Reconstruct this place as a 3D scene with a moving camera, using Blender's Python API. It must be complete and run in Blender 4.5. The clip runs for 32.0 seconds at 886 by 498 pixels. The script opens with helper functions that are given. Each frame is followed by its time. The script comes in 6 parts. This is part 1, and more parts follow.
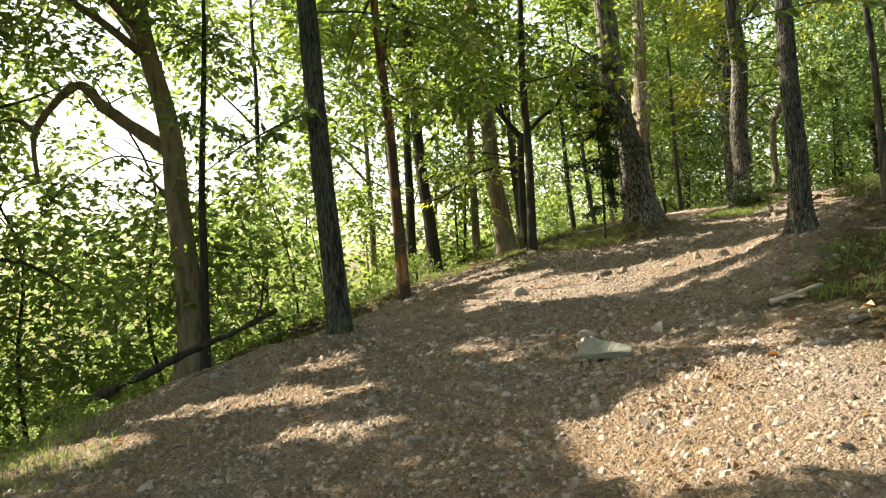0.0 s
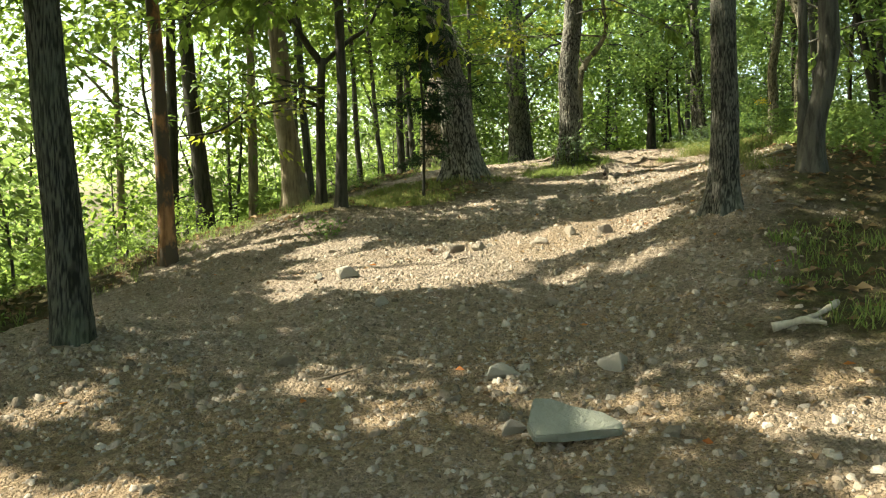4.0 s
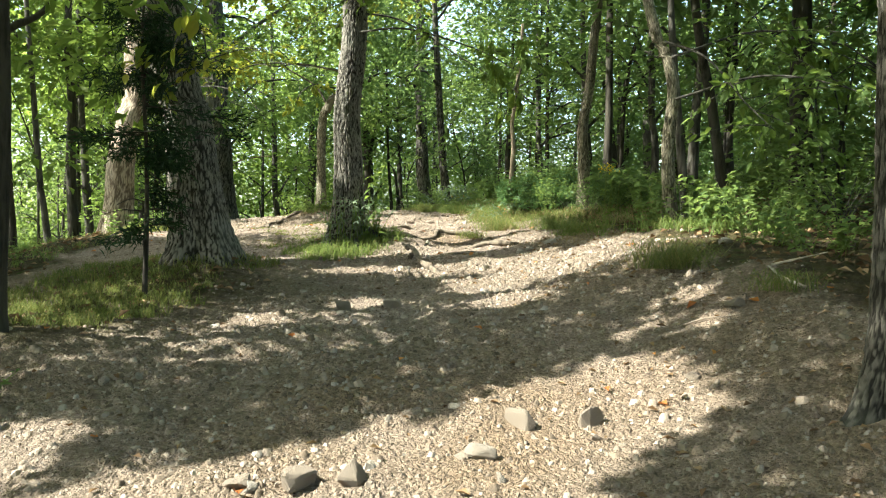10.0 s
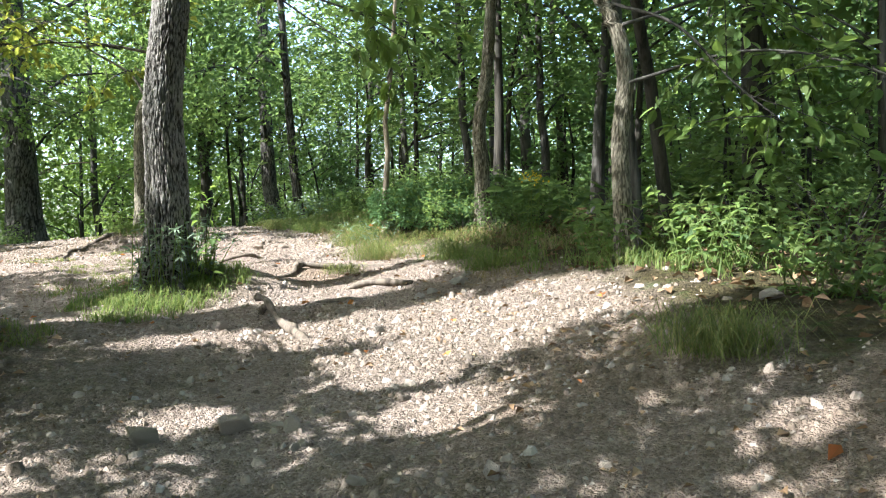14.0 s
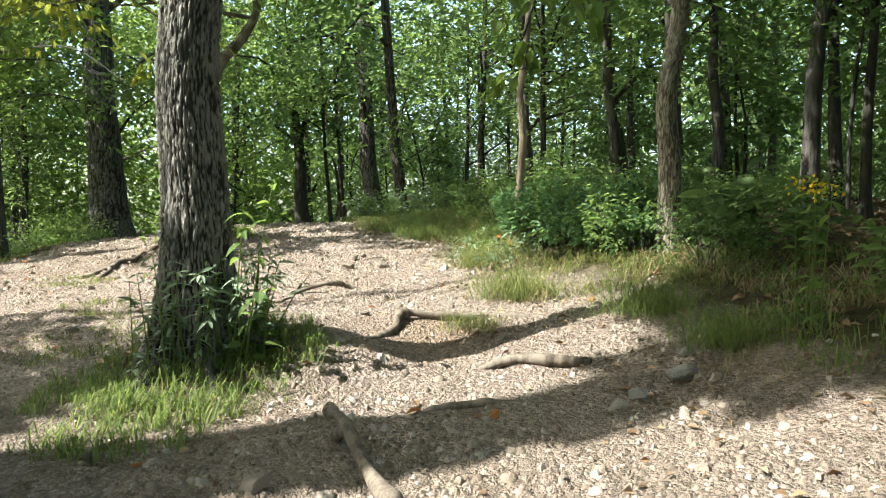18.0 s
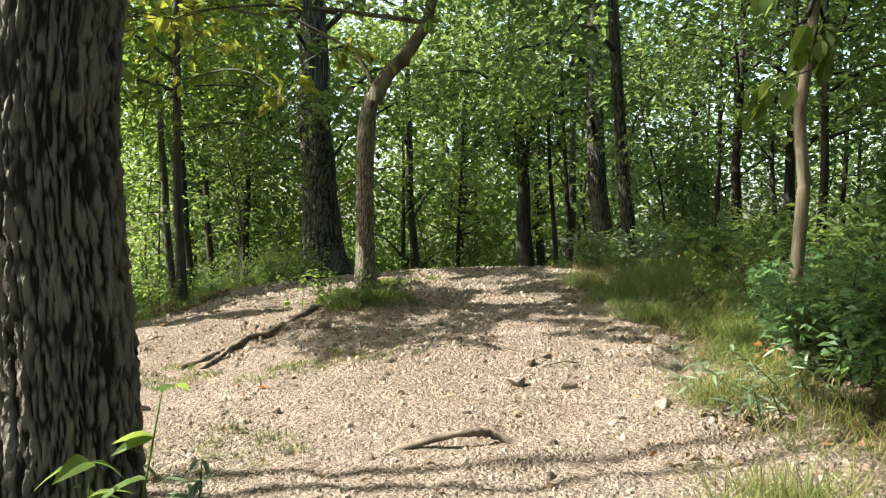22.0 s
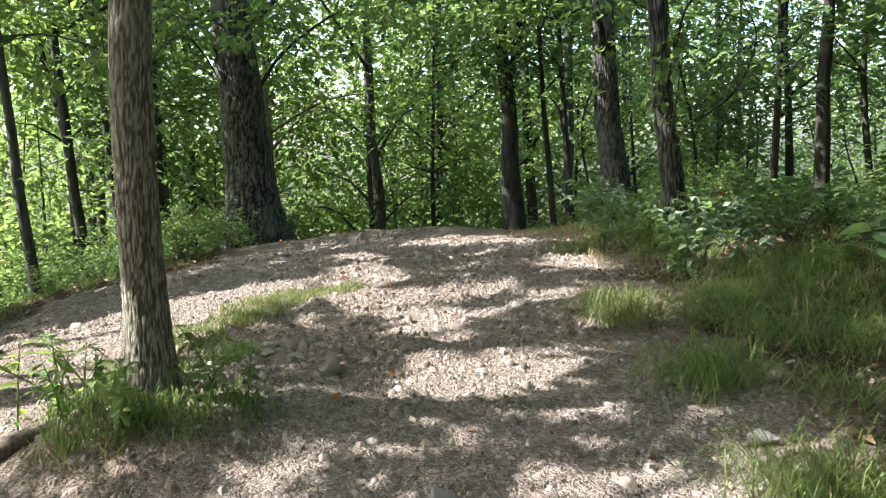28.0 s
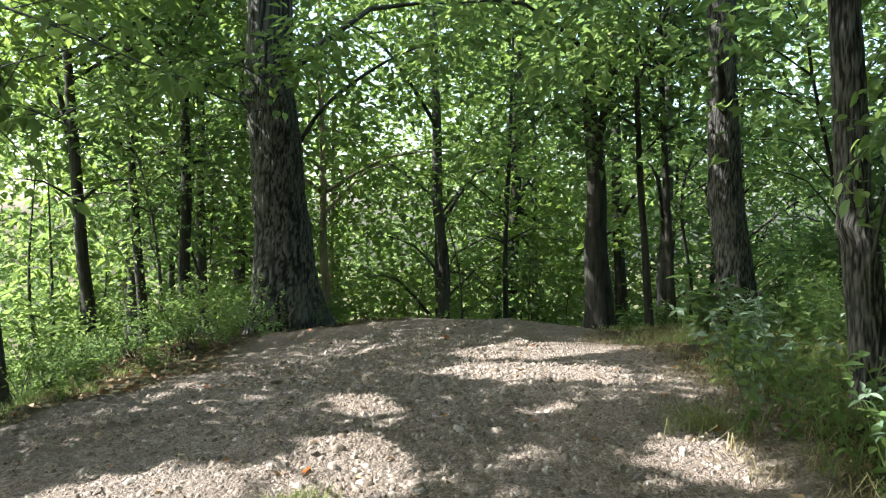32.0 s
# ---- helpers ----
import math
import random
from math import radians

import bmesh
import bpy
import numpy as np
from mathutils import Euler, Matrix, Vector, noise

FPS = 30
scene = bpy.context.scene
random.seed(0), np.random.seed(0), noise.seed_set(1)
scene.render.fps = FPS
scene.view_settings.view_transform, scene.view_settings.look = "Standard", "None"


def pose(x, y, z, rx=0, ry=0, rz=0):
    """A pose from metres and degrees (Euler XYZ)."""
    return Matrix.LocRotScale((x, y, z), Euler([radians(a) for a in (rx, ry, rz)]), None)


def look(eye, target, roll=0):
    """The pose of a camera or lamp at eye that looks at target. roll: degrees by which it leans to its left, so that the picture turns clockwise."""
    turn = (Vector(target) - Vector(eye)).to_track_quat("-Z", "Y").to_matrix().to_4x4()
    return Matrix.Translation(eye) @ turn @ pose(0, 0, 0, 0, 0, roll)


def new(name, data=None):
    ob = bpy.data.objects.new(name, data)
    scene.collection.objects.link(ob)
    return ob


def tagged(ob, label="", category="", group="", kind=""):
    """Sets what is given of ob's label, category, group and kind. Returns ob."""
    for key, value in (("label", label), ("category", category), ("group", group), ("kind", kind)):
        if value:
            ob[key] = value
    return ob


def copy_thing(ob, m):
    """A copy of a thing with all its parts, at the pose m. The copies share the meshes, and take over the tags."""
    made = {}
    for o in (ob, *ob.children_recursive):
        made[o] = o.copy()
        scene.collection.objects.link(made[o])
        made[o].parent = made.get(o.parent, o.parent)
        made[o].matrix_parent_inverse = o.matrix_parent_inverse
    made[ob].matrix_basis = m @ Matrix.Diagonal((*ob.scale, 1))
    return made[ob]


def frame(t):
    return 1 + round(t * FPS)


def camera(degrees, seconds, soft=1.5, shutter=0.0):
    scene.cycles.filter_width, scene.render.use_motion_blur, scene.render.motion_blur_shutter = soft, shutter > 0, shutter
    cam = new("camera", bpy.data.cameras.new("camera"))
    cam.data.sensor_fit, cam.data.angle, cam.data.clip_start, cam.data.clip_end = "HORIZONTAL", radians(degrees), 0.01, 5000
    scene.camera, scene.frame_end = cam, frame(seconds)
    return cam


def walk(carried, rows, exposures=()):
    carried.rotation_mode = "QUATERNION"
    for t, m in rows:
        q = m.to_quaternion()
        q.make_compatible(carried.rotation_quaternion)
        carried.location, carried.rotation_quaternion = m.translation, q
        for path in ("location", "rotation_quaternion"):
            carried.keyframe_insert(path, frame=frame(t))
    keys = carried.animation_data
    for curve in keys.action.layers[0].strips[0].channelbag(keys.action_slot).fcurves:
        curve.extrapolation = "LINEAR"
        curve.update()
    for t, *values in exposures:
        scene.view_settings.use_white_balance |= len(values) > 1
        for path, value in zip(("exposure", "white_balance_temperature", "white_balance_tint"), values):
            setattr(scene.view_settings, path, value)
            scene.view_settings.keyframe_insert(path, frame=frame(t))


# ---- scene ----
cam = camera(55.9, 32.0, soft=1.2)
METRES, EYE, TILT, LEAN, TURN = 26.0, 1.5, 0.95, 3.9, 0.0
ROWS = [
    (0.0, 0.0, 0.0, 0.0, 0.0, 0.0, -0.0),
    (0.5, 0.0007, 0.0173, -0.0021, -2.95, -0.53, -0.26),
    (1.0, -0.0001, 0.0316, 0.0001, -3.62, -2.39, -0.86),
    (1.5, -0.0047, 0.0487, -0.0016, -3.48, -4.21, -1.22),
    (2.0, -0.0071, 0.0643, 0.0015, -4.17, -4.86, -0.67),
    (2.5, -0.0055, 0.081, 0.0026, -6.43, -5.77, -0.29),
    (3.0, -0.0085, 0.0931, 0.0034, -10.27, -5.97, -1.52),
    (3.5, -0.0136, 0.1086, 0.006, -14.08, -4.57, -3.12),
    (4.0, -0.0151, 0.1204, 0.0074, -16.63, -3.59, -2.97),
    (4.5, -0.0145, 0.1362, 0.0096, -17.39, -2.63, -2.31),
    (6.5, -0.0132, 0.1977, 0.0153, -24.62, 0.73, -2.15),
    (7.0, -0.014, 0.2144, 0.0138, -26.48, -1.41, -3.69),
    (7.5, -0.013, 0.2292, 0.0164, -28.81, -2.84, -4.12),
    (8.0, -0.0076, 0.2461, 0.0176, -30.64, -3.27, -3.14),
    (8.5, -0.0055, 0.2603, 0.0197, -31.21, -1.8, -2.76),
    (9.0, -0.0029, 0.2779, 0.0217, -34.33, -0.86, -3.78),
    (9.5, 0.0022, 0.2909, 0.0238, -37.86, 0.02, -3.97),
    (10.0, 0.0107, 0.3044, 0.0263, -39.0, 0.88, -4.07),
    (10.5, 0.0145, 0.3187, 0.0258, -39.4, 1.54, -3.89),
    (11.0, 0.019, 0.3331, 0.0307, -41.46, 2.4, -3.75),
    (11.5, 0.0294, 0.3451, 0.0305, -44.65, 2.52, -2.62),
    (12.0, 0.0395, 0.3561, 0.0339, -47.71, 2.39, -2.46),
    (12.5, 0.0476, 0.3696, 0.0312, -51.0, 2.05, -2.89),
    (13.0, 0.0575, 0.3803, 0.0374, -53.36, 3.15, -2.65),
    (13.5, 0.071, 0.3902, 0.0392, -52.74, 1.99, -1.16),
    (14.0, 0.0787, 0.3998, 0.0413, -49.41, 1.75, -2.36),
    (14.5, 0.0874, 0.4135, 0.0442, -46.87, 4.28, -3.55),
    (15.0, 0.0983, 0.4237, 0.0451, -43.49, 3.64, -3.04),
    (15.5, 0.1081, 0.4344, 0.0499, -39.27, 2.28, -2.91),
    (17.5, 0.1455, 0.4812, 0.0599, -44.36, 0.85, -3.43),
    (18.0, 0.1556, 0.4954, 0.061, -42.56, -0.1, -3.01),
    (18.5, 0.165, 0.5046, 0.0631, -40.4, -0.61, -2.97),
    (19.0, 0.1783, 0.5143, 0.0675, -38.99, -0.94, -3.72),
    (19.5, 0.1885, 0.5225, 0.0686, -36.8, -1.42, -4.83),
    (20.0, 0.1981, 0.5339, 0.0724, -33.64, -0.8, -5.19),
    (20.5, 0.2078, 0.5416, 0.0756, -29.49, -0.11, -4.64),
    (21.0, 0.2195, 0.551, 0.0831, -26.57, 1.35, -4.42),
    (21.5, 0.2285, 0.5642, 0.0823, -25.32, 0.61, -4.46),
    (22.0, 0.2376, 0.5764, 0.0864, -25.73, -0.41, -3.96),
    (22.5, 0.2506, 0.5877, 0.0882, -25.75, -1.58, -3.35),
    (23.0, 0.259, 0.5992, 0.0912, -24.65, -1.85, -3.44),
    (23.5, 0.2676, 0.6146, 0.0915, -24.19, -2.77, -4.17),
    (24.0, 0.2778, 0.6268, 0.0922, -25.57, -4.38, -4.22),
    (24.5, 0.2865, 0.6379, 0.0962, -25.57, -3.95, -3.91),
    (26.5, 0.313, 0.6958, 0.1021, -26.35, -6.83, -3.13),
    (27.0, 0.3194, 0.7134, 0.1018, -28.24, -5.27, -4.95),
    (27.5, 0.3265, 0.7257, 0.1037, -29.4, -4.61, -4.19),
    (28.0, 0.3373, 0.7388, 0.106, -26.48, -5.42, -2.22),
    (28.5, 0.3434, 0.7493, 0.1072, -22.95, -6.42, -1.9),
    (29.0, 0.3494, 0.7648, 0.1089, -22.48, -6.89, -2.67),
    (29.5, 0.3562, 0.7763, 0.1102, -23.56, -6.67, -2.79),
    (30.0, 0.367, 0.7894, 0.1142, -24.84, -5.89, -2.92),
    (30.5, 0.3744, 0.8022, 0.1141, -25.03, -4.86, -3.25),
    (31.0, 0.3817, 0.8182, 0.1185, -24.89, -4.03, -3.4),
    (31.5, 0.3912, 0.8305, 0.1189, -23.04, -3.23, -3.01),
    (32.0, 0.3991, 0.8437, 0.122, -20.67, -2.12, -3.83),
]
walk(cam, [(t, pose(0, 0, EYE, TILT, LEAN, TURN) @ pose(METRES * x, METRES * y, METRES * z, 90 + pitch, roll, yaw)) for t, x, y, z, yaw, pitch, roll in ROWS],
     [(0.0, 2.0, 8000, 6), (4.0, 2.06, 7800, -6), (8.0, 2.2, 7400, -3), (12.0, 2.2, 6200, -1), (15.0, 2.3, 5900, 9), (18.0, 2.08, 6400, 2), (22.0, 1.86, 6900, 3), (24.0, 1.64, 6700, 4), (28.0, 2.3, 6000, 9), (32.0, 2.18, 6000, 6)])

# ---- world, sun ----
SUN = Vector((-0.905, 0.425, 0.0)).normalized() * math.cos(radians(47)) + Vector((0, 0, math.sin(radians(47))))
world = bpy.data.worlds.new("sky")
scene.world = world
world.use_nodes = True
wn = world.node_tree.nodes
sky = wn.new("ShaderNodeTexSky")
sky.sky_type = "NISHITA"
sky.sun_disc = False
sky.sun_elevation = radians(47)
sky.sun_rotation = math.atan2(SUN.x, SUN.y)
sky.air_density, sky.dust_density, sky.ozone_density = 1.0, 3.0, 1.0
wn["Background"].inputs["Strength"].default_value = 0.15
world.node_tree.links.new(sky.outputs["Color"], wn["Background"].inputs["Color"])
lamp = bpy.data.lights.new("sun", "SUN")
lamp.energy, lamp.angle, lamp.color = 5.0, radians(0.53), (1.0, 0.95, 0.91)
sun_ob = new("sun", lamp)
sun_ob.matrix_world = look(SUN * 60, (0, 0, 0))

# ---- plan: the hill ----
COEF = [1.647, 0.8457, -0.1481, 0.0343, 1.2386, -0.1366, -0.0993, -0.1718, -0.2218, -0.008]
MOUNDS = [(5.9, 11.3, .22, 1.4), (7.4, 13.0, .15, 1.5), (5.2, 9.8, .2, 1.0), (4.05, 9.4, .16, .9), (2.6, 9.6, -.12, 1.5), (1.6, 7.4, -.08, 1.2), (7.8, 16.75, -.09, .5), (7.95, 17.5, .05, .5), (9.4, 23.2, .2, .8),
          (6.6, 17.55, .2, .8), (4.05, 16.9, .2, .95), (1.5, 14.4, .22, 1.0), (-1.28, 9.3, .18, .8), (7.4, 22.5, -.13, 1.5),
          (5.3, 18.2, -.12, 1.5), (6.0, 14.6, -.1, 2.0), (8.5, 18.8, -.08, 1.5)]
SWELLS = [(4, 23, .18), (2, 29, -.37), (6.5, 28, -.41), (9, 32, .38), (12, 30, .29), (12.5, 34, -1.27),
          (16, 31, -.27), (16.5, 35, 1.3), (6, 34, -.81), (20, 35, -1.28)]
SPINE = [(-3.0, -12.0), (0, 0), (.3, 8.0), (5.3, 14.0), (10.6, 22.0), (15.0, 30.0), (17.0, 36.0)]


def ease(a, b, v):
    s = np.clip((v - a) / (b - a), 0, 1)
    return s * s * (3 - 2 * s)


def offsets(x, y):
    """Distance from the trail's line, plus on its right."""
    best, sign = np.full(x.shape, 1e9), np.ones(x.shape)
    for (ax, ay), (bx, by) in zip(SPINE, SPINE[1:]):
        ux, uy = bx - ax, by - ay
        s = np.clip(((x - ax) * ux + (y - ay) * uy) / (ux * ux + uy * uy), 0, 1)
        d = np.hypot(x - ax - s * ux, y - ay - s * uy)
        nearer = d < best
        best = np.where(nearer, d, best)
        sign = np.where(nearer, np.where(ux * (y - ay) - uy * (x - ax) < 0, 1.0, -1.0), sign)
    return best * sign


def heights(x, y):
    x, y = np.asarray(x, float), np.asarray(y, float)
    s = offsets(x, y)
    d = np.abs(s)
    k = np.where(d > 14, 14.0 / np.maximum(d, 1e-6), 1.0)
    px = np.clip(6.0 + (x - 6.0) * k, -14, 26)
    py = np.clip(13.0 + (y - 13.0) * k, -12, 44)
    px, py = np.where(d > 14, px, np.clip(x, -14, 26)), np.where(d > 14, py, np.clip(y, -12, 44))
    u, v = (px - 5) / 10, (py - 12) / 12
    z, n = np.zeros(x.shape), 0
    for i in range(4):
        for j in range(4 - i):
            z = z + COEF[n] * u ** i * v ** j
            n += 1
    for mx, my, h, r in MOUNDS:
        z = z + h * np.exp(-((x - mx) ** 2 + (y - my) ** 2) / (r * r))
    for mx, my, h in SWELLS:
        z = z + h * np.exp(-((x - mx) ** 2 + (y - my) ** 2) / 25.0)
    q = np.maximum(0, y + .25 * (x - 14) - 33.5)
    w = np.maximum(0, -s - 5.5) * ease(24, 30, y)
    z = z - .3 * q * q / (q + 3) - .25 * w * w / (w + 3)
    q, w = np.maximum(0, d - 5.0), ease(4, 20, y)
    left = -0.55 * q * q / (q + 3.0) * w - 0.2 * q * q / (q + 12.0) * (1 - w) - 0.45 * ease(3.6, 5.2, d) * (1 - ease(12, 15, y)) * ease(1, 4, y)
    q2 = np.maximum(0, d - 9.0)
    right = 0.2 * ease(1.2, 2.6, d) * ease(7, 12, y) - 0.3 * q2 * q2 / (q2 + 12.0)
    z = z + np.where(s < 0, left, right)
    far = np.maximum(0, d - 40.0)
    return np.maximum(z, -30.0 + 0.0 * far)


def ground(x, y):
    return float(heights(np.array([x]), np.array([y]))[0])


# ---- noise on arrays ----
def lattice(ix, iy, iz, seed):
    h = (ix.astype(np.int64) * 374761393 + iy.astype(np.int64) * 668265263 + iz.astype(np.int64) * 2147483647 + seed * 974711) & 0xFFFFFFFF
    h = ((h ^ (h >> 13)) * 1274126177) & 0xFFFFFFFF
    h = ((h ^ (h >> 16)) * 2246822519) & 0xFFFFFFFF
    return ((h ^ (h >> 15)) & 0xFFFFFF) / 8388607.5 - 1.0


def vnoise(x, y, z, seed=0):
    x, y, z = np.broadcast_arrays(np.asarray(x, float), np.asarray(y, float), np.asarray(z, float))
    fx, fy, fz = np.floor(x), np.floor(y), np.floor(z)
    a, b, c = x - fx, y - fy, z - fz
    a, b, c = a * a * (3 - 2 * a), b * b * (3 - 2 * b), c * c * (3 - 2 * c)
    out = 0
    for i in (0, 1):
        for j in (0, 1):
            for k in (0, 1):
                w = (a if i else 1 - a) * (b if j else 1 - b) * (c if k else 1 - c)
                out = out + w * lattice(fx + i, fy + j, fz + k, seed)
    return out


# ---- meshes ----
def mesh(name, verts, faces, material, smooth=False, attribute=None):
    """A mesh from arrays; faces: one array, or a list of arrays, of equal-sided polygons."""
    me = bpy.data.meshes.new(name)
    faces = faces if isinstance(faces, list) else [faces]
    faces = [np.asarray(f, np.int32) for f in faces if len(f)]
    verts = np.asarray(verts, np.float32)
    me.vertices.add(len(verts))
    me.vertices.foreach_set("co", verts.ravel())
    loops = np.concatenate([f.ravel() for f in faces])
    sizes = np.concatenate([np.full(len(f), f.shape[1]) for f in faces])
    me.loops.add(len(loops))
    me.loops.foreach_set("vertex_index", loops)
    me.polygons.add(len(sizes))
    me.polygons.foreach_set("loop_start", np.concatenate([[0], np.cumsum(sizes)[:-1]]).astype(np.int32))
    me.polygons.foreach_set("use_smooth", np.full(len(sizes), smooth))
    if attribute is not None:
        layer = me.attributes.new(attribute[0], "FLOAT", "POINT")
        layer.data.foreach_set("value", np.asarray(attribute[1], np.float32))
    me.update(calc_edges=True)
    me.validate()
    me.materials.append(material)
    return me


def part(name, data, parent, label=""):
    """Links a mesh as one object under a thing or a part."""
    ob = new(name, data)
    ob.parent = parent
    return tagged(ob, label)


def thing(name, m, label, category, group="", data=None):
    ob = new(name, data)
    ob.matrix_basis = m
    return tagged(ob, label, category, group)


class Soup:
    """Gathers arrays of vertices and polygons into one mesh."""

    def __init__(self):
        self.v, self.f, self.a, self.n = [], {}, [], 0

    def add(self, verts, faces, attribute=None):
        verts = np.asarray(verts, float).reshape(-1, 3)
        for f in faces if isinstance(faces, list) else [faces]:
            f = np.asarray(f, int)
            if len(f):
                self.f.setdefault(f.shape[1], []).append(f + self.n)
        self.v.append(verts)
        self.a.append(np.zeros(len(verts)) if attribute is None else attribute)
        self.n += len(verts)

    def grain(self, seed=0):
        """Gives every vertex a bark relief of its own."""
        self.a = [np.clip(.42 + .35 * vnoise(v[:, 0] * 26, v[:, 1] * 26, v[:, 2] * 11, seed), 0, 1) for v in self.v]
        return self

    def mesh(self, name, material, smooth=False, attribute=None):
        return mesh(name, np.concatenate(self.v), [np.concatenate(f) for f in self.f.values()], material, smooth,
                    (attribute, np.concatenate(self.a)) if attribute else None)


def unit(a):
    return a / np.maximum(np.linalg.norm(a, axis=-1, keepdims=True), 1e-9)


def smooth_line(points, steps):
    """A Catmull-Rom line through points, resampled."""
    p = np.asarray(points, float)
    if len(p) == 2:
        s = np.linspace(0, 1, steps)[:, None]
        return p[0] * (1 - s) + p[1] * s
    p = np.vstack([2 * p[0] - p[1], p, 2 * p[-1] - p[-2]])
    t = np.linspace(0, len(p) - 3 - 1e-6, steps)
    i = t.astype(int)
    u = (t - i)[:, None]
    a, b, c, d = p[i], p[i + 1], p[i + 2], p[i + 3]
    return 0.5 * (2 * b + (c - a) * u + (2 * a - 5 * b + 4 * c - d) * u * u + (3 * b - a - 3 * c + d) * u ** 3)


def tube(soup, line, radii, sides=6, rough=0.0, seed=0):
    """A closed tube along a line."""
    line = np.asarray(line, float)
    n = len(line)
    radii = np.broadcast_to(np.asarray(radii, float), (n,))
    along = unit(np.gradient(line, axis=0))
    ref = np.array([0.31, 0.93, 0.17]) if abs(along[:, 2]).mean() > 0.6 else np.array([0.1, 0.05, 1.0])
    e1 = unit(np.cross(along, ref))
    e2 = np.cross(along, e1)
    th = np.linspace(0, 2 * np.pi, sides, endpoint=False)
    r = radii[:, None] * np.ones(sides)
    pts = line[:, None] + r[..., None] * (np.cos(th)[None, :, None] * e1[:, None] + np.sin(th)[None, :, None] * e2[:, None])
    if rough:
        k = vnoise(pts[..., 0] * 9, pts[..., 1] * 9, pts[..., 2] * 9, seed)
        pts = line[:, None] + (pts - line[:, None]) * (1 + rough * k)[..., None]
    verts = np.vstack([pts.reshape(-1, 3), line[:1], line[-1:]])
    i, j = np.meshgrid(np.arange(n - 1), np.arange(sides), indexing="ij")
    a, b = i * sides + j, i * sides + (j + 1) % sides
    quads = np.stack([a, b, b + sides, a + sides], -1).reshape(-1, 4)
    k = np.arange(sides)
    caps = np.vstack([np.stack([(k + 1) % sides, k, np.full(sides, n * sides)], -1),
                      np.stack([(n - 1) * sides + k, (n - 1) * sides + (k + 1) % sides, np.full(sides, n * sides + 1)], -1)])
    soup.add(verts, [quads, caps])


def leaves(soup, centre, axis, normal, length, width, fold=0.25):
    """Leaf blades of two halves, folded along the midrib."""
    n = len(centre)
    axis, normal = unit(axis), unit(normal)
    side = unit(np.cross(normal, axis))
    normal = np.cross(axis, side)
    length, width = np.broadcast_to(length, (n,))[:, None], np.broadcast_to(width, (n,))[:, None]
    a = centre
    tip = centre + axis * length - normal * length * 0.12
    mid = centre + axis * length * 0.48
    l = mid + side * width * 0.5 + normal * width * fold
    r = mid - side * width * 0.5 + normal * width * fold
    v = np.stack([a, l, tip, r], 1).reshape(-1, 3)
    k = np.arange(n) * 4
    soup.add(v, np.concatenate([np.stack([k, k + 2, k + 1], -1), np.stack([k, k + 3, k + 2], -1)]))


def lobed(soup, centre, axis, normal, length, width, droop=0.2):
    """Broad leaves with a rounded blade of ten edge points and a midrib, for those seen close by."""
    n = len(centre)
    axis, normal = unit(axis), unit(normal)
    side = unit(np.cross(normal, axis))
    normal = np.cross(axis, side)
    u = np.array([0, .14, .34, .58, .8, 1.0])
    w = np.array([0, .3, .5, .47, .28, 0])
    L, W = np.broadcast_to(length, (n,))[:, None, None], np.broadcast_to(width, (n,))[:, None, None]
    rib = centre[:, None] + axis[:, None] * u[None, :, None] * L - normal[:, None] * (u ** 2)[None, :, None] * L * droop
    lift = normal[:, None] * w[None, 1:5, None] * W * 0.3
    left = rib[:, 1:5] + side[:, None] * w[None, 1:5, None] * W + lift
    right = rib[:, 1:5] - side[:, None] * w[None, 1:5, None] * W + lift
    v = np.concatenate([rib, left, right], 1).reshape(-1, 3)
    k = (np.arange(n) * 14)[:, None]
    quads = np.concatenate([np.concatenate([k + i, k + i + 1, k + 6 + i, k + 5 + i], 1) for i in range(1, 4)]
                           + [np.concatenate([k + i + 1, k + i, k + 9 + i, k + 10 + i], 1) for i in range(1, 4)])
    tris = np.concatenate([np.concatenate([k, k + 1, k + 6], 1), np.concatenate([k + 1, k, k + 10], 1),
                           np.concatenate([k + 4, k + 5, k + 9], 1), np.concatenate([k + 5, k + 4, k + 13], 1)])
    soup.add(v, [quads, tris])


# ---- materials ----
def material(name):
    m = bpy.data.materials.new(name)
    m.use_nodes = True
    nt = m.node_tree
    return m, nt, nt.nodes["Principled BSDF"], nt.nodes["Material Output"]


def node(nt, kind, **values):
    n = nt.nodes.new("ShaderNode" + kind)
    for key, value in values.items():
        n.inputs[key.replace("_", " ")].default_value = value
    return n


def ramp(nt, source, stops, mode="LINEAR"):
    n = nt.nodes.new("ShaderNodeValToRGB")
    n.color_ramp.interpolation = mode
    while len(n.color_ramp.elements) < len(stops):
        n.color_ramp.elements.new(0.5)
    for e, (p, c) in zip(n.color_ramp.elements, stops):
        e.position, e.color = p, (*c, 1)
    nt.links.new(source, n.inputs["Fac"])
    return n.outputs["Color"]


def mixed(nt, factor, a, b, blend="MIX"):
    n = nt.nodes.new("ShaderNodeMix")
    n.data_type, n.blend_type = "RGBA", blend
    for socket, value in ((n.inputs["Factor"], factor), (n.inputs["A"], a), (n.inputs["B"], b)):
        if isinstance(value, bpy.types.NodeSocket):
            nt.links.new(value, socket)
        elif isinstance(value, (int, float)):
            socket.default_value = value
        else:
            socket.default_value = (*value, 1)
    return n.outputs["Result"]


